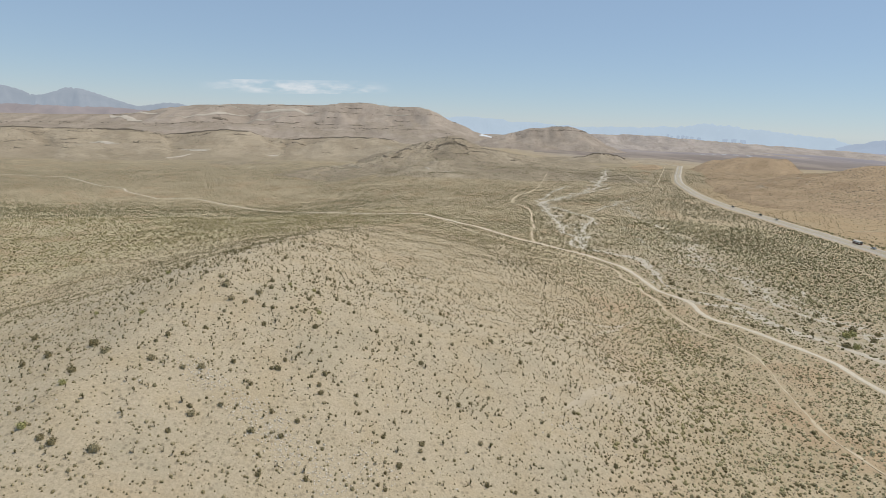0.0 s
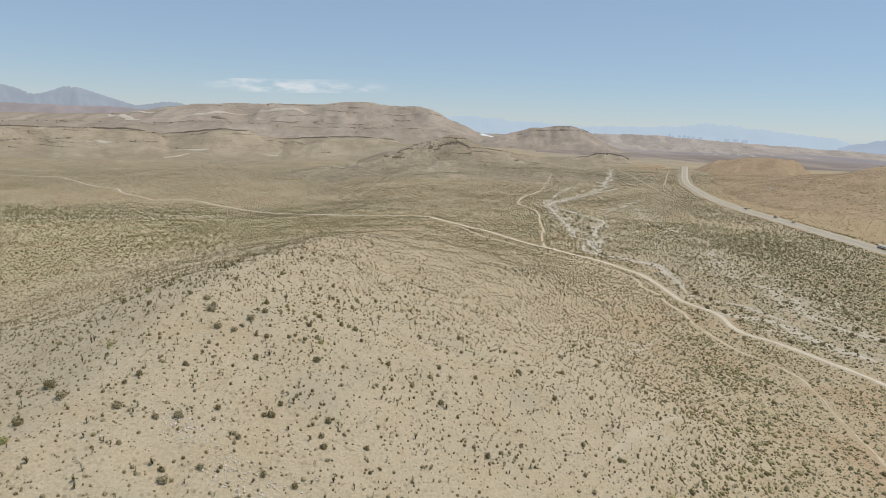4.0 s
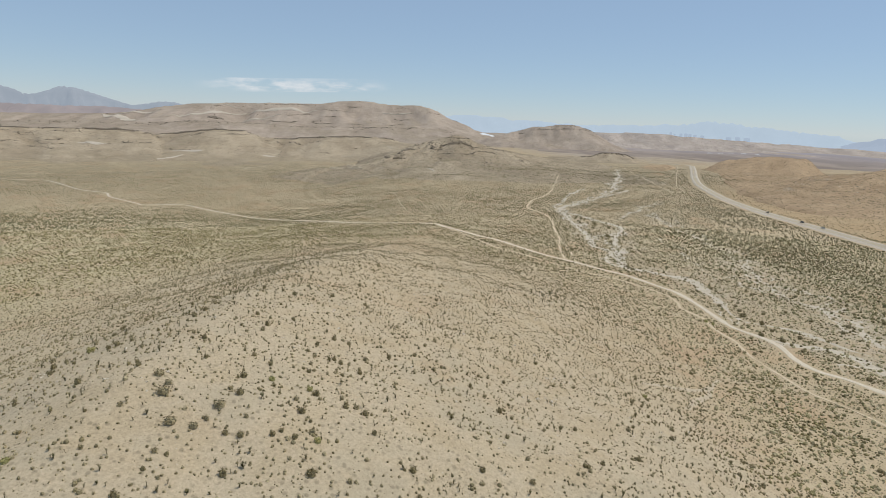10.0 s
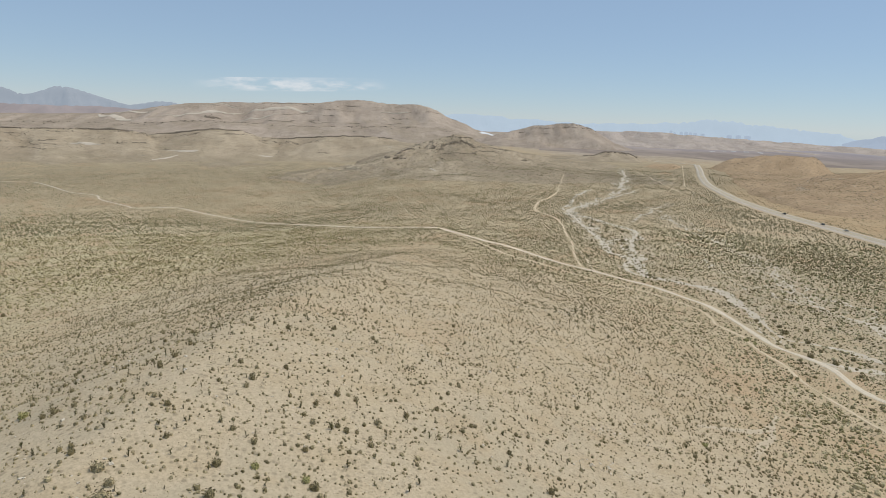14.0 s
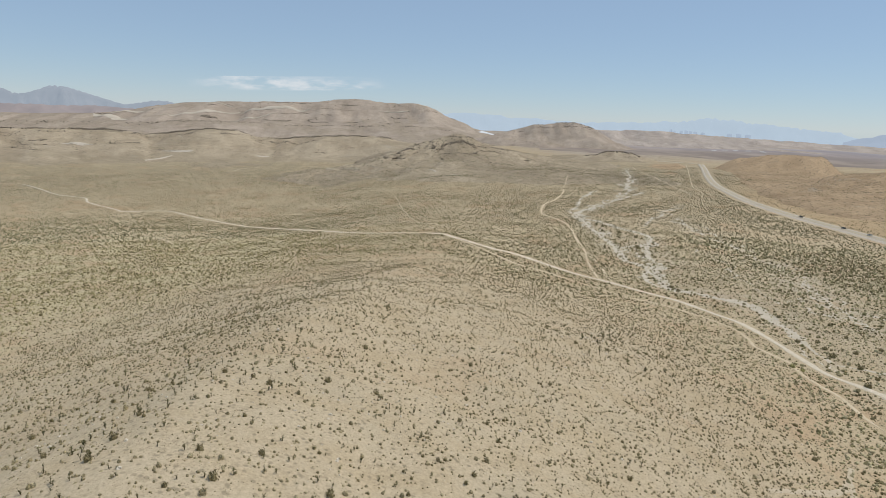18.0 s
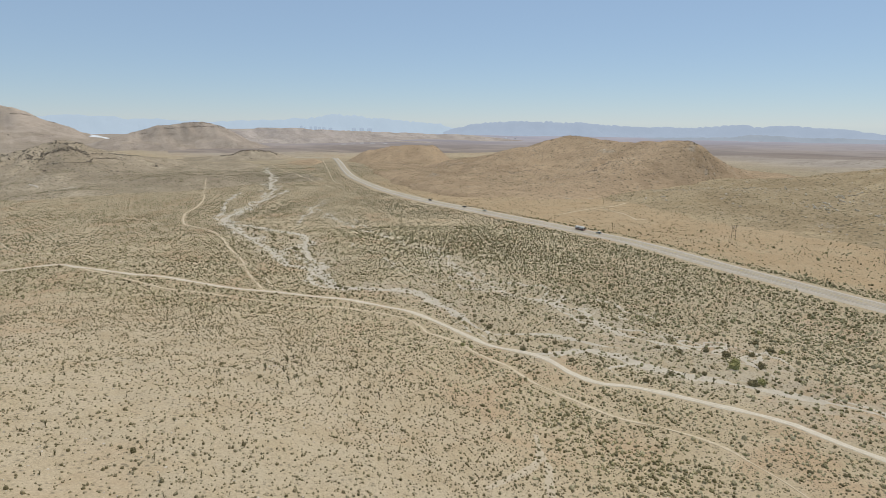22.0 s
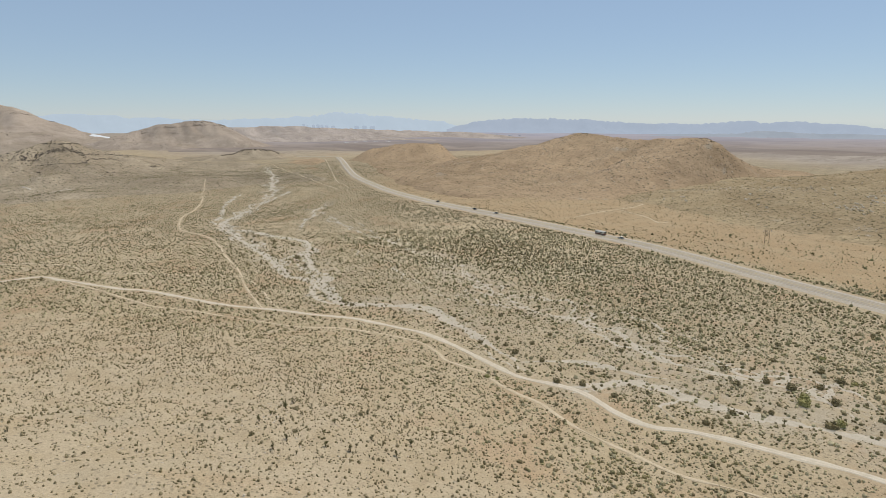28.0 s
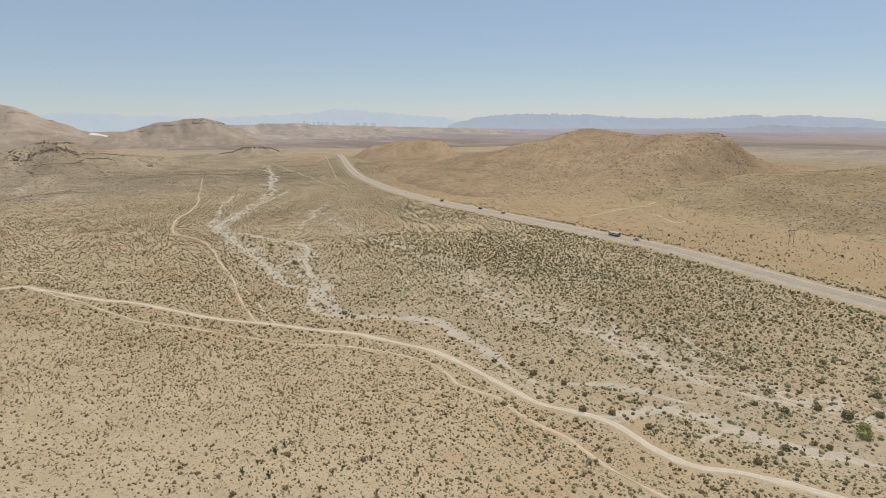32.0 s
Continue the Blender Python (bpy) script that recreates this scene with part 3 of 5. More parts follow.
outcrop(front, fl, fs_, 1300, 5.0, 40, 0.1, 12, 0.0, 1.0, "dark rock ledges on the foothills")
butte, bl, bs = landform("butte", [(311, 2302, 16), (429, 2283, 57), (500, 2268, 68), (565, 2253, 76), (615, 2240, 66), (664, 2226, 27)], 130, -28, 8, GREY_HILL, "rounded brown butte with a rocky brow", 1.6, 0.2, 2.6, 4.0, "butte", "", 1.5, 0.6)
outcrop(butte, bl, bs, 800, 3.2, 20, 0.1, 5)
ledge_bands(butte, (300, 2100), (760, 2290), bs, (40, 58), 20000, 2.4, 60, 404, "thin dark rock ledges round the butte", 0.16)
ledge, ll, ls = landform("low_knoll", [(430, 1640, -4), (469, 1606, 4), (494, 1598, 12), (528, 1588, 13), (559, 1577, 3)], 60, -14, 6, TAN_HILL, "low knoll with a dark rock ledge", 1.3, 0.25, 2.8, 4.0, "knoll")
outcrop(ledge, ll, ls, 800, 3.0, 6, 0.1, 6, 0.2, 1.0)
r1, r1l, r1s = landform("tan_hill", [(611, 1322, 3), (655, 1300, 17), (690, 1280, 28), (722, 1258, 32), (758, 1233, 33), (776, 1220, 30), (800, 1203, 8)], 112, -14, 5, RUST_HILL, "low sandy hill beside the highway with a steep rocky end", 1.3, 0.22, 2.2, 3.0, lumps=0.5, cut=(-0.8, 0.6, 60, 62))
outcrop(r1, spline([(760, 1232), (774, 1222), (782, 1205), (790, 1190)], 3), r1s, 150, 1.8, 4, 0.1, 7)
r2, r2l, r2s = landform("rust_hill", [(540, 955, 6), (600, 915, 15), (640, 885, 27), (678, 852, 43), (702, 826, 55), (724, 800, 64.5), (744, 768, 59), (754, 735, 55), (742, 700, 54), (715, 722, 52), (690, 745, 45), (640, 785, 27), (690, 742, 45), (728, 690, 56), (730, 660, 59), (729, 628, 61), (731, 602, 60)], 150, -10, 4.5, RUST_HILL, "rusty brown desert hill beyond the highway", 1.15, 0.24, 2.2, 0.0, lumps=0.8, cut=(0, 1, 518, 88))
outcrop(r2, spline([(735, 612), (733, 596), (728, 580), (722, 566), (716, 556)], 3), r2s, 260, 1.6, 4, 0.1, 8, label="dark rocks down the steep end of the hill")
outcrop(r2, spline([(676, 852), (702, 826), (724, 800), (740, 775)], 3), r2s, 320, 1.5, 5, 0.1, 9)
for k, arc in enumerate(([(600, 800), (618, 812), (636, 822)], [(560, 760), (575, 740), (590, 725)], [(640, 660), (655, 690), (672, 715)], [(590, 640), (604, 655), (620, 668)])):
    outcrop(r2, spline(arc, 3), r2s, 90, 1.3, 5, 0.1, 70 + k, label="scattered dark rocks on the slope")
r3, r3l, r3s = landform("stony_rise", [(660, 520, 12), (700, 450, 22), (720, 404, 32), (735, 360, 39), (760, 290, 46), (800, 180, 50)], 190, -4, 7, STONY, "gentle stony rise with pale rock outcrops", 1.3, 0.22, 2.5, 0.0, "rise")


def strewn(parent, lo, hi, surface, count, size, seed, mat, label):
    """Single rocks and ledge blocks strewn over a slope."""
    rng = np.random.RandomState(seed)
    x, y = rng.uniform(lo[0], hi[0], count), rng.uniform(lo[1], hi[1], count)
    z = surface(x, y)
    k = (z > gz(x, y) + 1.5) & (rng.rand(count) < np.clip(0.4 + 2.0 * fbm(x / 40, y / 40, 3), 0.05, 1))
    s = size * (0.4 + 1.4 * rng.rand(count) ** 3)
    v, f = scatter(ROCKS, x[k], y[k], z[k], s[k], rng)
    under("slope_rocks", mesh_of("slope_rocks", v, f, mat), parent, label, "stuff")


strewn(r2, (480, 540), (800, 950), r2s, 5200, 1.3, 201, ROCK, "dark rocks strewn over the rusty slope")
strewn(r2, (480, 540), (800, 950), r2s, 1800, 1.1, 202, PALE_ROCK, "pale rocks strewn over the rusty slope")
strewn(r3, (420, 200), (760, 560), r3s, 4200, 1.0, 203, ROCK, "dark stones strewn over the rise")
strewn(r3, (420, 200), (760, 560), r3s, 3000, 1.0, 204, PALE_ROCK, "pale stones strewn over the rise")
strewn(r1, (560, 1120), (860, 1400), r1s, 2200, 1.4, 205, ROCK, "dark rocks strewn over the sandy hill")
low, lwl, lws = landform("far_hills", [(930, 3290, 30), (1013, 3282, 40), (1216, 3209, 47), (1522, 3069, 34), (1749, 2939, 26), (2014, 2754, 18), (2200, 2600, 0)], 240, -30, 16, FAR_BROWN, "low brown hills before the far basin", 1.3, 0.5, 2.2, 6.0, "hills", "", 1.6, 1.6)
landform("far_ridge", [(700, 2760, 2), (860, 2700, 12), (1010, 2660, 8), (1180, 2600, 14), (1350, 2480, 8), (1500, 2360, 0)], 90, -30, 12, FAR_BROWN, "long low brown ridge on the far plain", 1.3, 0.5, 2.2, 4.0, "ridge", "", 1.3, 1.6)

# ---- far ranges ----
# mostly painted air haze: bluish emission over nearly black land colours
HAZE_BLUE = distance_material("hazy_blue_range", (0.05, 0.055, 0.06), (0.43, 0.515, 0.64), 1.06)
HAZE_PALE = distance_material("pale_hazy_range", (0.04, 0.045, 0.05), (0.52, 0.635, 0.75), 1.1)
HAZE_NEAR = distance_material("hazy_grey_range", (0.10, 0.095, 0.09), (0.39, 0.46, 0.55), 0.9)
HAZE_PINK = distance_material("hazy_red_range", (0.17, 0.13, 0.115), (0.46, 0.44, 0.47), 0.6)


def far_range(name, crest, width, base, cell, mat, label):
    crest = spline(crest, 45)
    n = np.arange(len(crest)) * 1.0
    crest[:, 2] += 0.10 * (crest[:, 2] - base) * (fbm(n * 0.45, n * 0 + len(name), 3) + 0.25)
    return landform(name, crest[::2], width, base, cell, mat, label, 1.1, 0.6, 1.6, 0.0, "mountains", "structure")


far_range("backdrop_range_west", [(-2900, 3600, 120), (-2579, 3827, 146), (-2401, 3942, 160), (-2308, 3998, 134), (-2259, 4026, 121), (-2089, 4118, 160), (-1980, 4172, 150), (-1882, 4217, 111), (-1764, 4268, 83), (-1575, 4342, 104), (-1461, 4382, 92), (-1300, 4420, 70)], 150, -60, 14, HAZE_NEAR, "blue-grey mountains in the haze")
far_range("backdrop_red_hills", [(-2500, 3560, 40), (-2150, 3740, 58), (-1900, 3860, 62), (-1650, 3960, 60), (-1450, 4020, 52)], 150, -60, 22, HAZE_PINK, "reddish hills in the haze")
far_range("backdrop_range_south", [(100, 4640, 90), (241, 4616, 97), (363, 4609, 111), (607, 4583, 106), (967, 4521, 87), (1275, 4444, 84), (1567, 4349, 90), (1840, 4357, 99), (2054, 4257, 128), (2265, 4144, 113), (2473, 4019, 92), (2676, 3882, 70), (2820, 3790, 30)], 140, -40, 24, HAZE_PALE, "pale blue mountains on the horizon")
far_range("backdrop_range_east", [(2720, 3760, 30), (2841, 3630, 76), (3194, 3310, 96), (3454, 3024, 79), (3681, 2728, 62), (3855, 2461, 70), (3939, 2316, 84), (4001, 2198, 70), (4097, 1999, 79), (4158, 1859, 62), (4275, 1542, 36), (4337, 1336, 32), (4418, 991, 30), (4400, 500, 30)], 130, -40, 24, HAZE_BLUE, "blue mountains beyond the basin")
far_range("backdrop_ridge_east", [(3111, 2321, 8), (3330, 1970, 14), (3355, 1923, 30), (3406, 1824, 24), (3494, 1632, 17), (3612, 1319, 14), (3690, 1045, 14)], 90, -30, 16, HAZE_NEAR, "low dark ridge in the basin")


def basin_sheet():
    """The wide basin floor far off between the low hills and the horizon, haze painted in."""
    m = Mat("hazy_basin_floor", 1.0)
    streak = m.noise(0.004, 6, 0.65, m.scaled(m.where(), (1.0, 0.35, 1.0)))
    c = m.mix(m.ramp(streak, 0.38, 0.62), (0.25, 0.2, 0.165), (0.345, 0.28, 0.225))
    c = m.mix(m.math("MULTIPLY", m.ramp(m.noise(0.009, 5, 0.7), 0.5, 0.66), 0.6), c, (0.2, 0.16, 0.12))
    # air haze painted in: purple tint and bluish glow grow with the far attribute
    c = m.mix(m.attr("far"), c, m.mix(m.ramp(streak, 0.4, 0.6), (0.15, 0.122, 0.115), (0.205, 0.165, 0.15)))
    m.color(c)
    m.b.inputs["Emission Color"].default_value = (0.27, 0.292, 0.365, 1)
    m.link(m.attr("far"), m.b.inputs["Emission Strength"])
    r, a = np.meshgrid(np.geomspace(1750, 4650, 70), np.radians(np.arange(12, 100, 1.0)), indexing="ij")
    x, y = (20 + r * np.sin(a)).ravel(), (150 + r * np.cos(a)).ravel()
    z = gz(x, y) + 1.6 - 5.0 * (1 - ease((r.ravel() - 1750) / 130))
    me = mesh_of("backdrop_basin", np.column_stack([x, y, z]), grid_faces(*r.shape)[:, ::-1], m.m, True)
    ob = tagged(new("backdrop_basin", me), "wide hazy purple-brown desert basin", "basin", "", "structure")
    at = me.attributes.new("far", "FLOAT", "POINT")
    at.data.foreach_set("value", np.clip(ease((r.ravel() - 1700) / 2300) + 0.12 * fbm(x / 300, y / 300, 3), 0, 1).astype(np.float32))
    return ob


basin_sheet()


# ---- roads ----
def ribbon(name, line, offsets, lift, mat, parent=None, label="", category="", kind="structure", jitter=0.0, seed=0, widths=None):
    """A strip along a line; offsets and lift give its cross-section."""
    rng = np.random.RandomState(seed)
    d = np.gradient(line, axis=0)
    d /= np.linalg.norm(d, axis=1)[:, None]
    nrm = np.column_stack([d[:, 1], -d[:, 0]])
    rows = []
    for k, (o, l) in enumerate(zip(offsets, lift)):
        edge = k in (0, len(offsets) - 1)
        o = o + (jitter * np.convolve(rng.standard_normal(len(line)), np.ones(3) / 3, "same") if edge and jitter else 0)
        o = o if widths is None else o * widths
        p = line + nrm * np.asarray(o).reshape(-1, 1)
        far = np.hypot(p[:, 0] - 40, p[:, 1] - 200)
        rows.append(np.column_stack([p, top(p[:, 0], p[:, 1]) + l + 0.001 * np.maximum(far - 330, 0)]))
    v = np.stack(rows, 1)
    me = mesh_of(name, v.reshape(-1, 3), grid_faces(len(line), len(offsets)), mat, True)
    me.flip_normals()
    if parent:
        return under(name, me, parent, label, kind if kind != "structure" else "")
    return tagged(new(name, me), label, category, "", kind)


HW = np.array(HIGHWAY)
HW_WIDE = 0.94 - 0.26 * ease((HW[:, 1] - 550) / 500)
shoulder = ribbon("road_highway", HW, (-9.2, -7.0, -5.4, 0, 5.4, 7.0, 9.2), (-0.3, 0.25, 0.32, 0.34, 0.32, 0.25, -0.3), SHOULDER, None, "grey gravel roadbed of a two-lane desert highway", "highway", "structure", 0.4, 0, HW_WIDE)
ribbon("asphalt", HW, (-5.2, -2.6, 0, 2.6, 5.2), (0.36, 0.42, 0.44, 0.42, 0.36), ASPHALT, shoulder, "sun-bleached grey asphalt", "", "structure", 0.0, 0, HW_WIDE)
for o in (-3.4, -1.3, 1.3, 3.4):
    ribbon("wheel_path", HW, (o - 0.55, o + 0.55), (0.445, 0.445), WHEELPATH, shoulder, "darker worn wheel path", "", "structure", 0.0, 0, HW_WIDE)
for o in (-4.5, 4.5):
    ribbon("edge_line", HW, (o - 0.11, o + 0.11), (0.43, 0.43), LINE_WHITE, shoulder, "white edge line", "", "structure", 0.0, 0, HW_WIDE)
for o in (-0.2, 0.2):
    ribbon("centre_line", HW, (o - 0.07, o + 0.07), (0.465, 0.465), LINE_YELLOW, shoulder, "yellow centre line")


def dirt_road(name, line, half, label, seed, ruts=True, uneven=0.35):
    n = np.arange(len(line)) * 1.0
    wide = np.clip(1 + (0.5 if ruts else 1.6) * fbm(n / 4 + seed, n * 0 + 2.2, 3), 0.75 if ruts else uneven, 1.25 if ruts else 1.25)
    wide = wide * (1 - 0.2 * ease((np.hypot(line[:, 0] - 40, line[:, 1] - 170) - 420) / 200))
    line = line + np.column_stack([fbm(n / 7 + seed, n * 0, 2), fbm(n / 7 + seed, n * 0 + 5, 2)]) * (0.6 if ruts else 1.4)
    lip = 0.3 if ruts else 0.1
    ob = ribbon(name, line, (-half - lip, -half, -half * 0.5, 0, half * 0.5, half, half + lip), (-0.02, 0.10, 0.09, 0.12, 0.09, 0.10, -0.02), DIRT if ruts else FAINT_DIRT, None, label, "dirt road", "structure", 0.3 if ruts else 0.14, seed, wide)
    if ruts:
        for o in (-0.52 * half, 0.52 * half):
            ribbon("wheel_rut", line, (o - 0.33, o + 0.33), (0.125, 0.125), RUT, ob, "pale dusty wheel rut", "", "", 0.06, seed + 5, wide)
    return ob


dirt_road("road_dirt", ROAD, 0.9, "pale graded dirt road winding along the wash", 11)
dirt_road("track_lower", TRACK, 0.42, "narrow sandy vehicle track below the ridge", 12, False)
dirt_road("track_side", SIDE, 0.42, "faint sandy track leading off the dirt road", 13, False)
dirt_road("track_side_leg", SIDE_LEG, 0.5, "short sandy leg of the track junction", 14, False)
dirt_road("track_faint", DOTTED, 0.45, "faint overgrown track across the plain", 15, False, 0.05)
dirt_road("track_dashes", DASHES, 0.7, "broken pale line of bare soil across the scrub", 20, False, 0.02)
dirt_road("track_west", WEST_TRACK, 0.7, "pale bare streak on the western plain", 21, False, 0.05)
dirt_road("track_verge", VERGE_TRACK, 0.6, "pale track beside the highway", 16, False)
dirt_road("track_gap", spline([(440, 1290), (420, 1215), (393, 1110), (378, 1030), (363, 941), (348, 846)], 5), 0.7, "pale track across the scrub towards the gap", 19, False, 0.2)
dirt_road("track_far", FAR_TRACK, 0.8, "pale looping track past the highway", 17, False, 0.1)
dirt_road("track_flat", FAR_TRACK_2, 0.7, "pale track across the rusty flat", 18, False, 0.1)


# ---- gravel channels of the wash ----
GRAVEL = plain_material("pale_wash_gravel", (0.50, 0.428, 0.32), (0.585, 0.505, 0.385), 0.25, 0.95)


def channel(line, half, seed, sway=3.0, ragged=1.6):
    """A dry stream bed of uneven width that winds about the line."""
    q = spline(line[::2] if len(line) > 6 else line, 1.6)
    k = np.arange(len(q)) / 9.0
    q = q + np.column_stack([fbm(k + seed, k * 0 + 3.3, 3), fbm(k + 7.7 * seed, k * 0 + 8.1, 3)]) * sway
    ends = ease(np.minimum(k, k[-1] - k) / 1.2)
    w = half * np.clip(0.85 + ragged * fbm(k * 1.7 + 3 * seed, k * 0 + 1.7, 4, 0.7), 0.12, 1.9) * (0.15 + 0.85 * ends)
    return ribbon("wash_channel", q, (-1.0, -0.5, 0, 0.5, 1.0), (-0.03, 0.06, 0.03, 0.06, -0.03), GRAVEL, None, "pale gravel channel of a dry desert wash", "dry wash", "structure", 0.18, seed, w)


for k, (line, half, sway, ragged) in enumerate((
    (UPPER_WASH, 1.6, 5, 2.2), (UPPER_WASH[len(UPPER_WASH) // 3:], 1.0, 22, 2.4), (UPPER_WASH[:len(UPPER_WASH) // 2], 1.2, 26, 2.4), (UPPER_WASH[len(UPPER_WASH) * 2 // 3:], 1.9, 4, 1.8), (UPPER_WASH[len(UPPER_WASH) // 2:], 1.3, 14, 2.2), (OLD_ARM, 1.8, 5, 1.8), (SPILL, 1.8, 5, 1.8),
    (LOOP, 2.6, 2, 1.3), (LOOP, 1.2, 16, 2.2), (LOWER_WASH, 2.8, 2, 1.3), (LOWER_WASH, 1.1, 14, 2.3), (WEST_ARM, 2.2, 2, 1.5), (BRANCH, 1.6, 2, 1.5), (CROSSING, 2.4, 2, 1.2), (CROSSING, 1.0, 13, 2.3),
    (CUTOFF, 1.5, 1, 1.3), (EAST_ARM, 1.3, 4, 2.2), (EAST_ARM, 0.8, 22, 2.4), (EAST_ARM, 0.7, 40, 2.4), (FEATHER, 1.1, 6, 2.2), (FEATHER, 0.7, 24, 2.4), (FEATHER_2, 1.0, 6, 2.2), (FEATHER_2, 0.7, 26, 2.4),
    (LOWER_WASH + (34, -20), 0.7, 18, 2.4), (LOWER_WASH + (58, -30), 0.6, 18, 2.4),
)):
    channel(line, half, 1 + k, sway, ragged)

# bare scars on the ridge
for i, line in enumerate(([(66, 217), (79, 221), (87, 224.5), (93, 230), (98, 236)], [(92, 229), (88, 222), (80, 214), (74, 206)], [(46, 133), (54, 142), (65, 153), (72, 160)], [(-285, 1183), (-282, 1210), (-272, 1238), (-255, 1256)], [(-166, 1154), (-140, 1142), (-110, 1129), (-68, 1076)], [(-90, 1020), (-60, 1012), (-30, 1020)], [(234, 676), (246, 690), (266, 713)], [(-253, 968), (-171, 957), (-90, 942), (-10, 845)])):
    q = spline(line, 1.5)
    ribbon("bare_scar", q, (-1.0, -0.4, 0.4, 1.0), (-0.02, 0.07, 0.07, -0.02), SCAR, None, "bare pale erosion scar on the slope", "scar", "structure", 0.0, 30 + i, (0.9 if i < 3 else 1.5 if i < 7 else 0.6) + 0.9 * fbm(np.arange(len(q)) / 4.0, np.full(len(q), 2.2 + i), 2))


# ---- plants and stones ----
def tri_leaf(rng, c, size, out=None):
    a = rng.standard_normal((3, 3))
    a -= a.mean(0)
    a /= np.linalg.norm(a, axis=1)[:, None]
    return c + a * size * rng.uniform(0.6, 1.2, (3, 1))


def bush_template(rng, leaves, leaf, stems, flat=0.75):
    """A shrub 1 m wide: leaf triangles gathered in clumps over thin stems."""
    pts = []
    clumps = [(rng.uniform(0, 2 * np.pi), rng.uniform(0.12, 0.42), rng.uniform(0.3, 1.0)) for _ in range(max(4, leaves // 5))]
    for k in range(leaves):
        a, r, h = clumps[k % len(clumps)]
        c = np.array([np.cos(a) * r, np.sin(a) * r, flat * h * (1.05 - 1.1 * r)]) + rng.standard_normal(3) * 0.085
        c[2] = max(c[2], 0.05)
        pts.append(tri_leaf(rng, c, leaf))
    for _ in range(stems):
        a, r, h = clumps[rng.randint(len(clumps))]
        tip = np.array([np.cos(a) * r * 1.1, np.sin(a) * r * 1.1, flat * h])
        w = np.array([-np.sin(a), np.cos(a), 0]) * 0.02
        pts.append(np.array([-w, w, tip]))
    v = np.vstack(pts)
    v[:, 2] = np.maximum(v[:, 2], -0.02)
    return v, np.arange(len(v)).reshape(-1, 3)


def dome_template(rng, n=6):
    """A small ragged tuft for the far plain."""
    ring = [(np.cos(a) * r, np.sin(a) * r, z) for a, r, z in zip(np.arange(n) * 2 * np.pi / n, rng.uniform(0.35, 0.6, n), rng.uniform(-0.05, 0.2, n))]
    v = np.array(ring + [(rng.uniform(-0.15, 0.15), rng.uniform(-0.15, 0.15), rng.uniform(0.55, 0.85))])
    return v, np.array([[i, (i + 1) % n, n] for i in range(n)])


def mound_template(rng, n):
    """A compact rounded shrub with a lumpy skin."""
    a = np.arange(n) * 2 * np.pi / n + rng.uniform(-0.25, 0.25, n)
    r0, r1 = rng.uniform(0.36, 0.52, n), rng.uniform(0.26, 0.44, n)
    low = np.column_stack([np.cos(a) * r0, np.sin(a) * r0, np.full(n, -0.04)])
    mid = np.column_stack([np.cos(a + 0.5) * r1, np.sin(a + 0.5) * r1, rng.uniform(0.32, 0.62, n)])
    v = np.vstack([low, mid, [(rng.uniform(-0.1, 0.1), rng.uniform(-0.1, 0.1), rng.uniform(0.6, 0.8))]])
    f = [[i, (i + 1) % n, n + i] for i in range(n)] + [[(i + 1) % n, n + (i + 1) % n, n + i] for i in range(n)] + [[n + i, n + (i + 1) % n, 2 * n] for i in range(n)]
    return v, np.array(f)


def tuft_template(rng, leaves, leaf, flat=0.7, n=6):
    """A dense shrub: a rounded leafy core with loose sprays round it."""
    v, f = mound_template(rng, n)
    v = v * (0.9, 0.9, flat * 1.2)
    w, g = bush_template(rng, leaves, leaf, 0, flat)
    w = w * (1.1, 1.1, 1.2)
    return np.vstack([v, w]), np.vstack([f, g + len(v)])


def yucca_template(rng, heads, blades):
    """Upright stems that end in bundles of stiff blades."""
    pts = []
    for _ in range(heads):
        a, lean, h = rng.uniform(0, 2 * np.pi), rng.uniform(0, 0.35), rng.uniform(0.35, 1.0)
        c = np.array([np.cos(a) * lean, np.sin(a) * lean, h])
        w = np.array([0.045, 0, 0])
        pts += [np.array([-w, w, c]), np.array([w[[1, 0, 2]], -w[[1, 0, 2]], c])]
        for _ in range(blades):
            u = rng.standard_normal(3)
            u[2] = abs(u[2]) * 0.9 - 0.15
            u /= np.linalg.norm(u)
            p = c * rng.uniform(0.55, 1.0)
            side = np.cross(u, (0.3, 0.5, 1.0)) * 0.045
            pts.append(np.array([p - side, p + side, p + u * rng.uniform(0.22, 0.38)]))
    v = np.vstack(pts)
    return v, np.arange(len(v)).reshape(-1, 3)


RNG = np.random.RandomState(21)
FULL = [tuft_template(RNG, 130, 0.1, 0.72, 9) for _ in range(5)]
GOOD = [tuft_template(RNG, 9, 0.095, 0.68, 7) for _ in range(8)]
LOW = [mound_template(RNG, 5) for _ in range(8)]
SCRUFFY = [tuft_template(RNG, 18, 0.1, 0.7, 7) for _ in range(8)]
ROUGH = [tuft_template(RNG, 5, 0.15, 0.7, 5) for _ in range(6)]
SMALL = [dome_template(RNG, 4) for _ in range(6)]
MIDDLE = [mound_template(RNG, 5) for _ in range(8)]
DOME = [dome_template(RNG) for _ in range(6)]
SPIKY = [yucca_template(RNG, n, 9) for n in (2, 3, 4, 5)]
SPIKY_FULL = [yucca_template(RNG, n, 18) for n in (2, 3, 4, 6)]

# field of the plan that the flight looks over
EYE_A, EYE_B = (8.0, 7.0), (-5.0, 125.0)


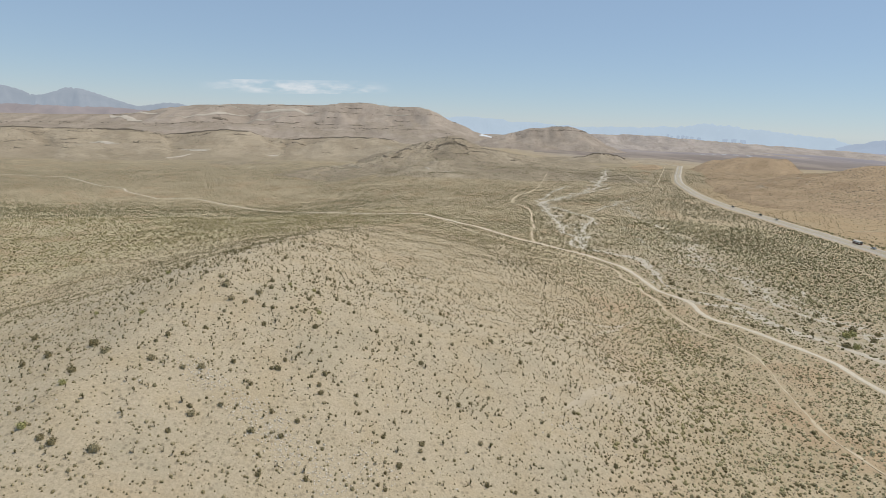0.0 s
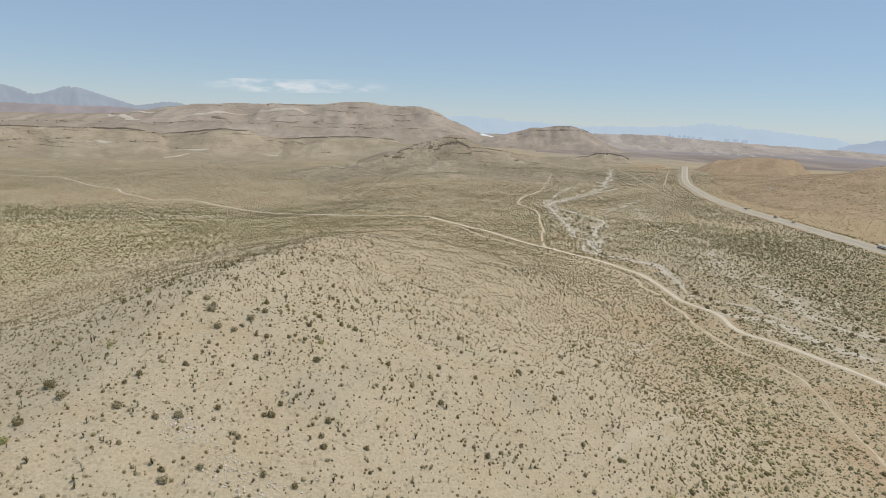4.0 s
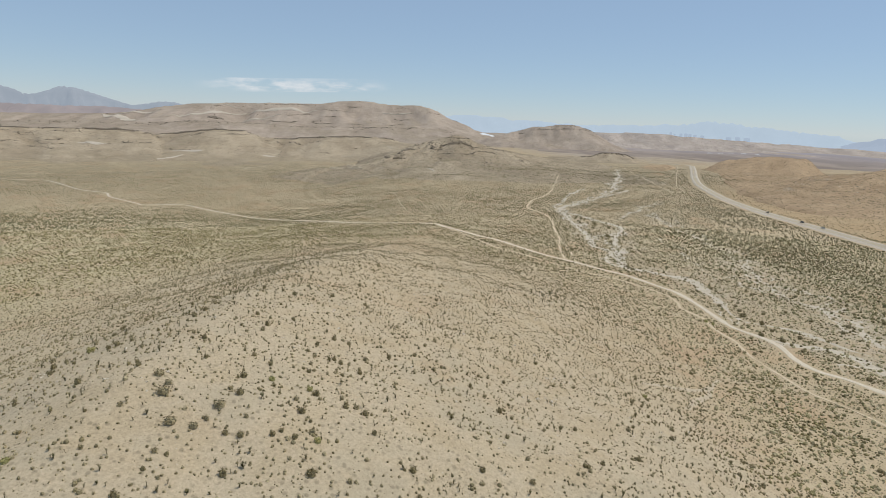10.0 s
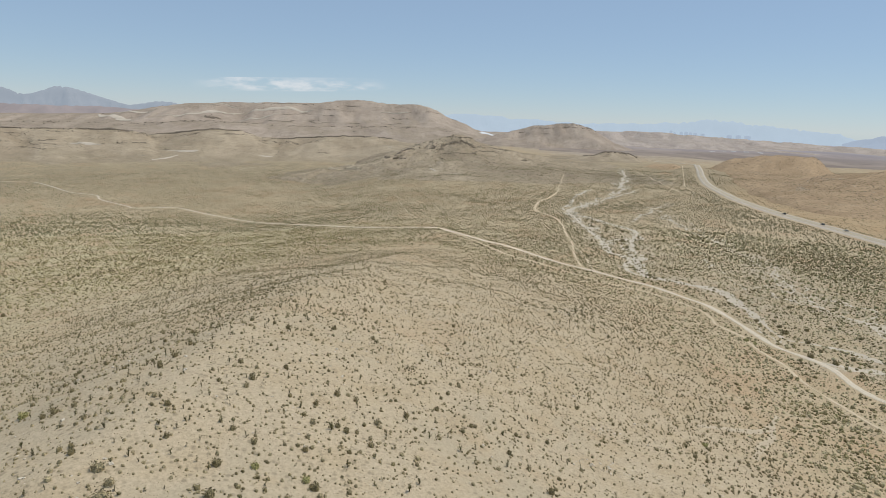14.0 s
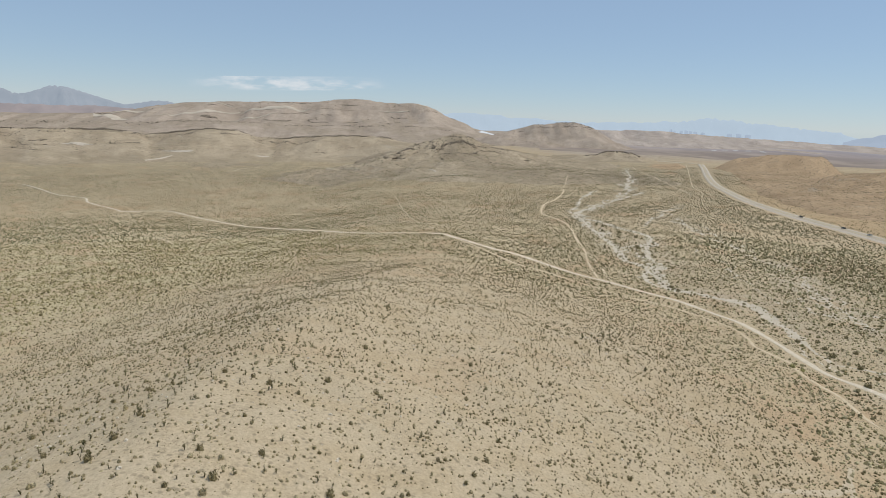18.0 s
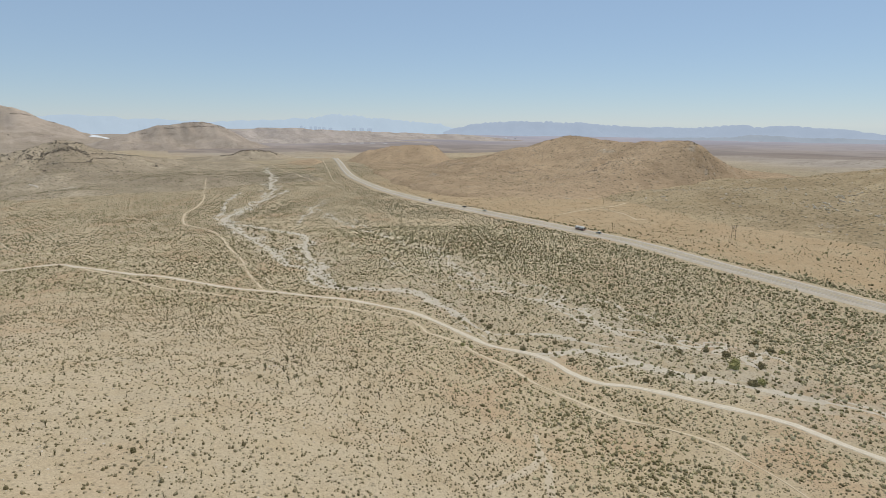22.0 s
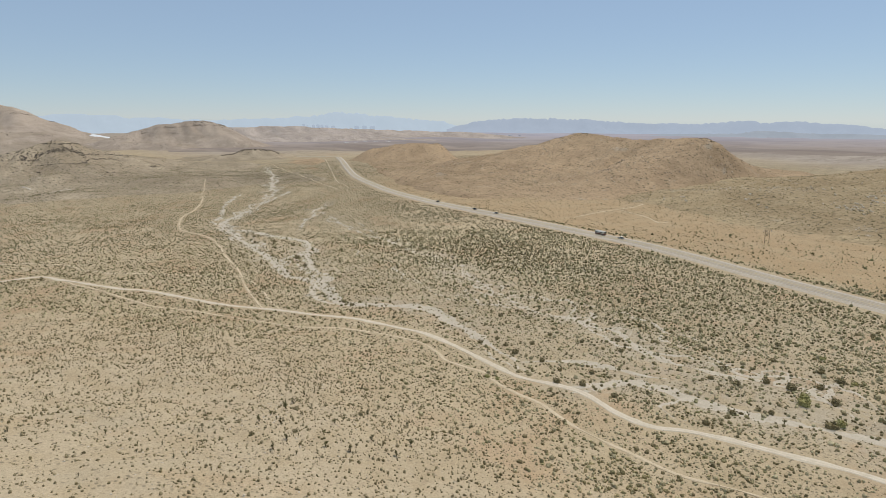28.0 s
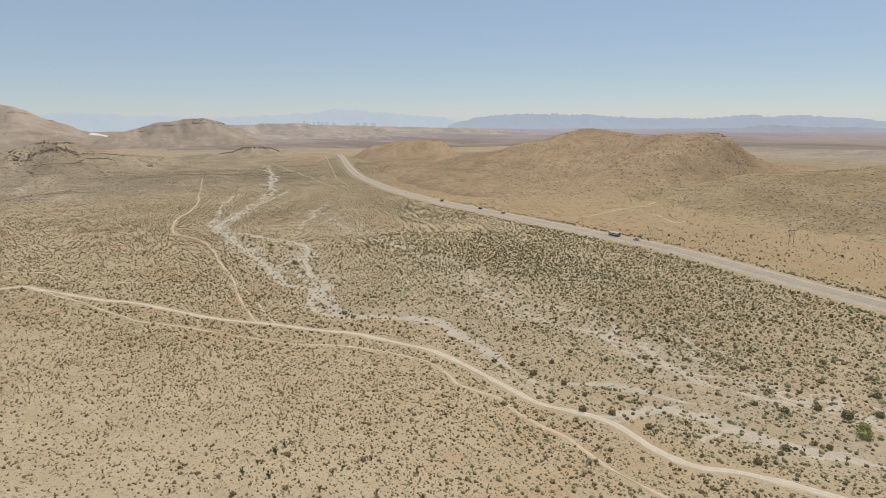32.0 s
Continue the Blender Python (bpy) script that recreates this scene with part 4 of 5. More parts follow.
def overlooked(x, y):
    a = np.degrees(np.arctan2(x - EYE_A[0], y - EYE_A[1]))
    b = np.degrees(np.arctan2(x - EYE_B[0], y - EYE_B[1]))
    return ((a > -38) & (a < 46)) | ((b > -36) & (b < 80))


def seeds(rng, x0, x1, y0, y1, per_m2):
    n = int((x1 - x0) * (y1 - y0) * per_m2)
    x, y = rng.uniform(x0, x1, n), rng.uniform(y0, y1, n)
    k = overlooked(x, y)
    return x[k], y[k]


def clear_of_roads(x, y, gap=0.5):
    return (near(x, y, ROAD) > 2.2 + gap) & (near(x, y, TRACK) > 0.9 + gap) & (near(x, y, SIDE) > 0.8 + gap) & (near(x, y, BEDS) > 1.5) & (near(x, y, HIGHWAY) > 11)


def ridge_part(x, y):
    return ease((ridge(x, y) - 1.5) / 7)


def cover(name, templates, x, y, size, mat, label, seed, squash=1.0, parent=None):
    rng = np.random.RandomState(seed)
    v, f = scatter(templates, x, y, top(x, y) - 0.03, size, rng, 0.0, size * squash * rng.uniform(0.75, 1.2, len(x)))
    return tagged(new(name, mesh_of(name, v, f, mat)), label, "shrubs", "", "stuff")


def clumpy(x, y, s=24.0):
    return np.clip(0.62 + 1.3 * fbm(x / s, y / s, 3), 0.08, 1.3)


def vegetation():
    rng = np.random.RandomState(5)
    # low grey shrubs on the ridge and its slopes
    x, y = seeds(rng, -150, 135, 75, 420, 1.25)
    rp = ridge_part(x, y)
    k = (rng.rand(len(x)) < rp * (0.35 + 0.65 * clumpy(x, y, 18)) * 0.75 * (1 + 0.4 * ease((-48 - x + 0.16 * (y - 150)) / 20))) & clear_of_roads(x, y)
    x, y = x[k], y[k]
    s = 0.17 + 0.4 * rng.rand(len(x)) ** 2.0 + 0.3 * (rng.rand(len(x)) > 0.95)
    k = s < 0.27
    cover("tuft_cover", SMALL, x[k], y[k], s[k], BURSAGE, "tiny dry tufts all over the stony ridge", 30, 0.9)
    x, y, s = x[~k], y[~k], s[~k]
    cover("bursage_cover", LOW, x, y, s, BURSAGE, "scattered low grey desert shrubs on the stony ridge", 31, 0.9)
    # darker shrubs on the ridge
    x, y = seeds(rng, -150, 135, 75, 420, 0.42)
    low_slope = np.exp(-((ridge(x, y) - 7) / 6) ** 2) * ease((x - 20) / 40)
    k = (rng.rand(len(x)) < ridge_part(x, y) * np.clip(0.06 + 0.2 * clumpy(x, y, 30) + 0.14 * ease((y - 185) / 60) + 0.85 * low_slope, 0, 1)) & clear_of_roads(x, y)
    x, y = x[k], y[k]
    s = 0.34 + 0.5 * rng.rand(len(x)) ** 2.2
    k = rng.rand(len(x)) < 0.35
    cover("grey_bush_cover", SCRUFFY, x[k], y[k], s[k] * 1.1, BURSAGE, "soft grey-brown bushes scattered over the ridge", 45)
    x, y, s = x[~k], y[~k], s[~k]
    cover("creosote_cover", SCRUFFY, x, y, s, CREOSOTE, "dark olive creosote shrubs scattered over the ridge", 32)
    # upright yuccas
    x, y = seeds(rng, -110, 135, 75, 400, 0.06)
    k = (rng.rand(len(x)) < ridge_part(x, y) * clumpy(x, y, 40)) & clear_of_roads(x, y)
    x, y = x[k], y[k]
    s = 0.55 + 0.6 * rng.rand(len(x)) ** 1.4
    cover("yucca_cover", SPIKY, x, y, s, YUCCA, "small dark yuccas standing among the shrubs", 33)
    # plain round the ridge, within some 400 m
    x, y = seeds(rng, -420, 420, 60, 640, 0.8)
    d = np.hypot(x - 40, y - 170)
    w, rp, ru = wash_field(x, y), ridge_part(x, y), rust_field(x, y)
    dens = (0.45 + 0.55 * clumpy(x, y, 26)) * (0.9 + 0.2 * ease((x - 200) / 30)) * (1 - 0.8 * np.clip(w * 1.25, 0, 1)) * (1 - rp) * (1 - 0.93 * ru) * (1 + 0.9 * np.exp(-((x - 246) / 26) ** 2 - ((y - 435) / 45) ** 2))
    k = (d < 430) & (rng.rand(len(x)) < dens) & clear_of_roads(x, y)
    x, y, w = x[k], y[k], w[k]
    s = (0.45 + 0.7 * rng.rand(len(x)) ** 1.4 + 0.6 * (rng.rand(len(x)) > 0.94)) * (1 + 0.6 * w * rng.rand(len(x))) * (1 + 0.2 * ease((x - 175) / 40))
    dark = rng.rand(len(x)) < 0.4 - 0.16 * ease((x - 140) / 30) + 0.4 * np.exp(-((x - 252) / 22) ** 2 - ((y - 440) / 42) ** 2) - 0.2 * ease((150 - y) / 60) - 0.18 * ease((20 - x) / 60)
    green = ~dark & (rng.rand(len(x)) < 0.12 + 0.3 * ease((0 - x) / 50) + 0.1 * ease((x - 150) / 40))
    west = ~dark & (x < -25 + 18 * rng.standard_normal(len(x))) & (y < 640)
    green = green & ~west
    grey = ~dark & ~green & ~west
    d = np.hypot(x - 40, y - 170)
    for close, a, b in ((d < 210, GOOD, LOW), (d >= 210, MIDDLE, SMALL)):
        tail = "" if a is GOOD else "_beyond"
        k = dark & close
        cover("creosote_scrub" + tail, a, x[k], y[k], s[k], CREOSOTE, "dense dark creosote scrub on the desert plain", 34, 0.85)
        k = grey & close
        cover("bursage_scrub" + tail, b, x[k], y[k], s[k] * 0.95, PALE_SCRUB, "pale khaki low scrub between the darker shrubs", 35, 0.85)
        k = west & close
        cover("yellow_scrub" + tail, b, x[k], y[k], s[k] * 0.9, YELLOW_SCRUB, "dry yellowish scrub on the plain below the ridge", 46, 0.85)
        k = green & close
        cover("green_scrub" + tail, a, x[k], y[k], s[k], GREENBUSH, "olive green shrubs along the wash", 36, 0.85)
    # fuller shrubs along the channels of the wash
    line = np.vstack([WASH[len(WASH) // 8:], WASH, WASH_2, WASH_2, WASH_3])
    k = rng.randint(0, len(line), 2600)
    x, y = line[k, 0] + rng.standard_normal(2600) * 8.5, line[k, 1] + rng.standard_normal(2600) * 8.5
    k = clear_of_roads(x, y, 1.0) & overlooked(x, y)
    x, y = x[k], y[k]
    s = 0.7 + 0.9 * rng.rand(len(x)) ** 1.8
    k = rng.rand(len(x)) < 0.6
    cover("wash_scrub", GOOD, x[k], y[k], s[k], CREOSOTE, "fuller dark shrubs lining the gravel wash", 42, 0.85)
    cover("green_wash_scrub", GOOD, x[~k], y[~k], s[~k], GREENBUSH, "olive green shrubs in the gravel wash", 43, 0.8)
    # small undergrowth between the shrubs
    x, y = seeds(rng, -300, 330, 60, 540, 1.1)
    d = np.hypot(x - 40, y - 170)
    dens = (0.25 + 0.75 * clumpy(x, y, 14)) * (1 - 0.75 * ridge_part(x, y)) * (1 - 0.9 * rust_field(x, y)) * (1 - 0.5 * np.clip(wash_field(x, y), 0, 1))
    k = (d < 370) & (rng.rand(len(x)) < dens) & clear_of_roads(x, y, 0.2)
    x, y = x[k], y[k]
    cover("undergrowth", SMALL, x, y, 0.22 + 0.36 * rng.rand(len(x)) ** 1.6, BURSAGE, "small dry tufts between the desert shrubs", 41, 0.8)
    # yellowish shrubs crowding the foot of the slope
    x, y = seeds(rng, 45, 145, 100, 262, 0.5)
    k = (rng.rand(len(x)) < 0.75 * clumpy(x, y, 16) * np.exp(-((x - 66 - 0.48 * (y - 121)) / 17) ** 2)) & clear_of_roads(x, y)
    x, y = x[k], y[k]
    cover("yellow_slope_scrub", GOOD, x, y, 0.5 + 0.95 * rng.rand(len(x)) ** 1.6, YELLOW_SCRUB, "yellowish dry shrubs at the foot of the slope", 47, 0.85)
    # beyond, to the foot of the hills
    x, y = seeds(rng, -900, 560, 350, 1350, 0.3)
    d = np.hypot(x - 40, y - 170)
    ru = rust_field(x, y)
    dens = (0.5 + 0.5 * clumpy(x, y, 45)) * (1 - 0.7 * np.clip(wash_field(x, y) * 1.2, 0, 1)) * (1 - 0.95 * ru) * ease((1300 - d) / 520) * (0.55 + 0.45 * ease((760 - d) / 250))
    k = (d >= 430) & (rng.rand(len(x)) < dens) & clear_of_roads(x, y, 0.8)
    x, y = x[k], y[k]
    s = 0.6 + 0.7 * rng.rand(len(x))
    dark = rng.rand(len(x)) < 0.5
    cover("far_scrub", SMALL, x[dark], y[dark], s[dark], CREOSOTE, "scrub dotting the plain as far as the hills", 37)
    cover("far_pale_scrub", SMALL, x[~dark], y[~dark], s[~dark], FAR_GREEN, "paler olive scrub dotting the far plain", 38)
    # sparse shrubs on the rusty flat past the highway
    x, y = seeds(rng, 322, 640, 150, 900, 0.02)
    k = (near(x, y, HIGHWAY) > 12) & (rng.rand(len(x)) < 0.3 + 0.7 * ease((60 - near(x, y, HIGHWAY)) / 50))
    x, y = x[k], y[k]
    cover("flat_scrub", ROUGH, x, y, 0.5 + 0.8 * rng.rand(len(x)) ** 2, CREOSOTE, "sparse shrubs on the rusty flat", 39)
    # small shrubs on the hills beyond the highway
    x, y = seeds(rng, 330, 960, 160, 1320, 0.08)
    k = (near(x, y, HIGHWAY) > 14) & (rng.rand(len(x)) < np.clip(0.1 + 0.8 * clumpy(x, y, 60), 0, 1) * (0.35 + 0.65 * ease((x - 400) / 120)))
    x, y = x[k], y[k]
    cover("hill_scrub", DOME, x, y, 0.5 + 0.9 * rng.rand(len(x)) ** 2, CREOSOTE, "small shrubs dotting the rusty hills", 44)
    # shrubs along the highway's verge
    k = rng.randint(20, 110, 420)
    side = np.where(rng.rand(420) < 0.5, -1, 1) * rng.uniform(11.2, 16, 420)
    t = HW[np.minimum(k + 1, len(HW) - 1)] - HW[k]
    t /= np.linalg.norm(t, axis=1)[:, None]
    x, y = HW[k, 0] + t[:, 1] * side + rng.uniform(-3, 3, 420), HW[k, 1] - t[:, 0] * side + rng.uniform(-3, 3, 420)
    cover("verge_scrub", ROUGH, x, y, 1.0 + 0.9 * rng.rand(420), GREENBUSH, "fuller shrubs along the highway verge", 40)
    # loose stones
    x, y = seeds(rng, -120, 130, 75, 330, 0.11)
    k = (rng.rand(len(x)) < ridge_part(x, y) * np.clip(0.35 + 2.2 * fbm(x / 22, y / 22, 3), 0, 1)) & clear_of_roads(x, y)
    x, y = x[k], y[k]
    v, f = scatter(ROCKS, x, y, gz(x, y), 0.14 + 0.5 * rng.rand(len(x)) ** 3, rng)
    tagged(new("loose_stones", mesh_of("loose_stones", v, f, PALE_ROCK)), "pale loose stones strewn over the ridge", "stones", "", "stuff")


vegetation()


def shrub_thing(name, template, mat, label, group, stems):
    """One shrub of its own: woody stems with the leafy crown as a part."""
    v, f = template
    rng = np.random.RandomState(len(v))
    bm = bmesh.new()
    for _ in range(stems):
        a, r, h = rng.uniform(0, 2 * np.pi), rng.uniform(0.12, 0.38), rng.uniform(0.35, 0.6)
        w = 0.018
        q = [bm.verts.new((math.cos(a + b) * w, math.sin(a + b) * w, -0.04)) for b in (0, 2.1, 4.2)]
        tip = bm.verts.new((math.cos(a) * r, math.sin(a) * r, h))
        for i in range(3):
            bm.faces.new((q[i], q[(i + 1) % 3], tip))
    me = bpy.data.meshes.new(name)
    bm.to_mesh(me)
    bm.free()
    me.materials.append(STEM)
    ob = tagged(new(name, me), label, "shrub", group)
    under("foliage", mesh_of("foliage", v, f, mat), ob)
    return ob


def single_plants():
    rng = np.random.RandomState(77)
    kinds = [
        (FULL, "creosote_bush", CREOSOTE, "dark olive creosote bush on stony ground", "bushes on the ridge", 130, (0.65, 1.15), 7),
        (SPIKY_FULL, "yucca", YUCCA, "small dark green yucca with stiff upright blades", "yuccas on the ridge", 95, (0.7, 1.15), 4),
        (FULL, "bursage_bush", BURSAGE, "low grey-brown rounded desert shrub", "grey shrubs on the ridge", 70, (0.6, 1.0), 6),
    ]
    for templates, name, mat, label, group, count, (a, b), stems in kinds:
        first = [shrub_thing(name, t, mat, label, group, stems) for t in templates[:4]]
        made = 0
        while made < count:
            x, y = rng.uniform(-62, 85), rng.uniform(92, 300) if rng.rand() < 0.35 else rng.uniform(95, 215)
            if ridge(x, y) < 8:
                continue
            s = rng.uniform(a, b)
            m = Matrix.Translation((x, y, float(gz(x, y)))) @ Euler((0, 0, rng.uniform(0, 6.28))).to_matrix().to_4x4() @ Matrix.Diagonal((s, s, s * rng.uniform(0.8, 1.1), 1))
            if made < 4:
                first[made].matrix_basis = m
            else:
                q = copy_thing(first[made % 4], m)
                q.scale = (s, s, s)
            made += 1
    # large shrubs that stand out beside the dirt road and in the wash
    def plant(name, templates, mat, label, group, stems, spots, squash):
        first = [shrub_thing(name, t, mat, label, group, stems) for t in templates[:4]]
        for i, (x, y, s) in enumerate(spots):
            m = Matrix.Translation((x, y, float(gz(x, y)))) @ Euler((0, 0, i * 1.7)).to_matrix().to_4x4()
            q = first[i] if i < 4 else copy_thing(first[i % 4], m)
            q.matrix_basis = m
            q.scale = (s, s, s * squash)

    plant("wash_bush", FULL, CREOSOTE, "large dark rounded bush beside the gravel wash", "bushes along the wash", 9, [
        (184, 253, 2.6), (195, 242, 3.7), (194, 249, 2.7), (202, 237, 2.6), (214, 242, 2.6), (211, 235, 3.2), (195, 230, 3.0), (166, 244, 2.5), (180, 225, 3.4), (153, 244, 2.3), (175, 238, 1.9),
        (193, 262, 2.2), (212, 256, 2.2), (182, 260, 2.0), (174, 241, 1.7), (145, 327, 2.2), (152, 326, 2.0), (150, 319, 1.9), (148, 312, 2.8), (130, 404, 2.4), (130, 397, 2.2)], 0.72)
    plant("scrub_bush", FULL, CREOSOTE, "dark olive bush on the gravel flat", "bushes on the gravel flat", 8, [
        (140.6, 285.5, 2.6), (145.5, 279.5, 2.5), (150, 301, 2.2), (149, 292, 1.9), (156, 285, 2.0), (186, 299, 2.2), (178, 291, 2.0), (147, 269, 2.2), (158, 314, 1.9), (170, 317, 2.0), (150, 503, 3.4), (145, 480, 2.6), (156, 357, 2.0),
        (163, 540, 3.0), (158, 560, 2.6), (155, 590, 2.8), (166, 330, 1.8), (174, 305, 1.9), (203, 275, 2.2), (218, 268, 2.1), (228, 262, 2.2)], 0.74)
    # brighter green shrubs that stand out
    plant("green_shrub", FULL, BRIGHT, "bright olive green desert shrub", "green shrubs", 8, [
        (187, 235, 4.0), (191, 236.5, 3.4), (183.5, 224, 3.2), (227, 247, 2.4), (213, 232, 2.0), (125.5, 300, 2.0), (127, 297, 1.6), (63, 207, 1.4), (-19, 156, 1.15), (-13, 155, 1.1), (-10, 142, 1.2), (-54, 172, 1.6), (-45, 133, 1.2), (-58, 141, 1.1), (-48, 108, 1.5), (-49, 98, 1.6)], 0.7)
    # landmark plants on the ridge
    plant("tall_yucca", SPIKY_FULL, YUCCA, "tall dark yucca with several upright heads", "tall yuccas", 4, [
        (169, 241, 2.0), (172, 233, 2.0), (58, 292, 1.8), (61, 295, 1.5), (60, 287, 1.7), (53, 288, 1.7), (49, 284, 1.6), (53, 282, 1.6), (67, 290, 1.5), (67, 281, 1.4), (64, 279, 1.3), (75, 284, 1.4), (68, 270, 1.7), (57, 269, 1.8), (47, 271, 1.5),
        (61, 266, 1.5), (70, 307, 1.2), (59, 274, 1.4), (82, 278, 1.3), (70, 263, 1.5), (79, 316, 1.3), (85, 305, 1.3), (94, 311, 1.4), (51, 274, 1.4), (64, 304, 1.2), (80, 288, 1.3), (69, 267, 1.3), (76, 267, 1.4), (-19, 149, 1.1)], 1.0)
    plant("dark_ridge_bush", FULL, CREOSOTE, "dark creosote bush on the bare ridge", "dark bushes on the ridge", 8, [
        (-13, 148, 1.3), (-22, 149, 1.3), (-23, 155, 1.2), (-23, 162, 0.9), (-12, 154, 1.1), (-20, 141, 1.1), (-16, 142, 0.9), (-13, 142, 1.0), (-11, 170, 1.0), (-14, 161, 0.9), (-20, 160, 0.8), (-15, 143, 0.8), (-22, 141, 0.9),
        (-50, 123, 2.0), (-58, 122, 1.7), (-68, 135, 1.5), (-49, 113, 1.5), (-15, 121, 1.4), (-23, 120, 1.1), (-9, 108, 1.1), (-11, 104, 1.1), (-6, 116, 1.2), (-10, 136, 1.4), (3, 141, 1.2), (13, 134, 1.2), (6, 110, 1.0), (13, 110, 1.2), (-13, 96, 1.1), (9, 104, 1.3), (-43, 95, 1.5), (-45, 95.6, 1.3)], 0.8)
    plant("grey_ridge_bush", FULL, BURSAGE, "soft grey rounded bush on the bare ridge", "grey bushes on the ridge", 6, [
        (-24, 146, 1.8), (-32, 147, 1.9), (-34, 151, 1.6), (-32, 149, 1.2), (-11, 144, 1.1), (-29, 141, 1.7), (-26, 141, 1.3), (54, 277, 1.4), (60, 291, 1.5), (77, 301, 1.5), (73, 284, 1.6),
        (-46, 119, 2.0), (-37, 117, 1.6), (-28, 117, 1.7), (-31, 116, 1.2), (-26, 105, 1.6), (-16, 104, 1.4), (-37, 95, 2.0), (-22, 108, 1.2)], 0.65)
    # broken pale rock showing through the soil
    for x0, y0, r, n in ((57, 295, 4.5, 70), (51, 285, 3.5, 40), (38, 198, 3, 40), (-30, 117, 3, 120), (-25, 114, 3.5, 170), (-18, 109, 4, 210), (-13, 105, 4.5, 240), (-9, 101, 4.5, 240), (-3, 98, 4.5, 200), (3, 103, 6, 150), (44, 127, 4, 60), (60, 145, 4, 50), (30, 178, 4, 40), (152, 247, 5, 45)):
        x, y = x0 + r * rng.standard_normal(n) * 0.6, y0 + r * rng.standard_normal(n) * 0.45
        v, f = scatter(ROCKS, x, y, gz(x, y), 0.14 + 0.5 * rng.rand(n) ** 2.5, rng)
        tagged(new("rock_patch", mesh_of("rock_patch", v, f, PALE_ROCK)), "patch of broken white rock in the soil", "stones", "", "stuff")
    # pale boulders
    me = []
    for k in range(4):
        v, f = rock_template(np.random.RandomState(50 + k), 2)
        me.append(mesh_of("boulder", v, f, PALE_ROCK))
    for i in range(40):
        x, y = rng.uniform(-50, 70), rng.uniform(95, 260)
        if ridge(x, y) < 9:
            continue
        ob = tagged(new("boulder", me[i % 4]), "pale limestone boulder on the ridge", "boulder", "boulders on the ridge")
        s = rng.uniform(0.3, 0.7)
        ob.matrix_basis = Matrix.Translation((x, y, float(gz(x, y)) + 0.12 * s)) @ Euler((0, 0, rng.uniform(0, 6.28))).to_matrix().to_4x4()
        ob.scale = (s, s, s)


BRIGHT = plant_material("bright_olive_leaves", (0.27, 0.25, 0.105), (0.43, 0.395, 0.19))
single_plants()


# ---- highway things ----
WHITE_PAINT = plain_material("white_vehicle_paint", (0.74, 0.70, 0.62), (0.82, 0.78, 0.70), 0.6, 0.83, 0.0, 0.02)
DARK_PAINT = plain_material("dark_vehicle_paint", (0.05, 0.052, 0.06), (0.075, 0.078, 0.085), 0.6, 0.35, 0.0, 0.02)
RED_PAINT = plain_material("maroon_vehicle_paint", (0.16, 0.05, 0.035), (0.20, 0.07, 0.05), 0.6, 0.4, 0.0, 0.02)
DARK_GLASS = plain_material("dark_window_glass", (0.015, 0.017, 0.02), (0.025, 0.027, 0.03), 0.5, 0.08, 0.0, 0.0)
RUBBER = plain_material("tyre_rubber", (0.02, 0.02, 0.02), (0.035, 0.034, 0.033), 4.0, 0.8)
METAL = plain_material("grey_steel", (0.32, 0.32, 0.32), (0.42, 0.42, 0.42), 2.0, 0.45, 0.8, 0.05)
TIMBER = plain_material("weathered_pole_timber", (0.22, 0.17, 0.12), (0.32, 0.26, 0.19), 2.0, 0.9)


def wheel(parent, x, y, r, w):
    bm = bmesh.new()
    bmesh.ops.create_cone(bm, cap_ends=True, segments=16, radius1=r, radius2=r, depth=w, matrix=pose(x, y, r, 0, 90, 0))
    tyre = part("wheel", bm, RUBBER, parent)
    bm = bmesh.new()
    bmesh.ops.create_cone(bm, cap_ends=True, segments=12, radius1=r * 0.55, radius2=r * 0.5, depth=w + 0.03, matrix=pose(x, y, r, 0, 90, 0))
    part("rim", bm, METAL, tyre)


def on_highway(s, offset, heading=1):
    """A pose on the asphalt at plan y = s, offset metres to the right of the centre."""
    k = int(np.argmin(np.abs(HW[:, 1] - s)))
    d = HW[k + 1] - HW[k]
    d = d / np.linalg.norm(d)
    x, y = HW[k] + np.array([d[1], -d[0]]) * offset
    far = math.hypot(x - 40, y - 200)
    z = float(gz(x, y)) + 0.47 + 0.001 * max(far - 330, 0)
    return Matrix.Translation((x, y, z)) @ Euler((0, 0, math.atan2(d[1], d[0]) - math.pi / 2 + (0 if heading > 0 else math.pi))).to_matrix().to_4x4()


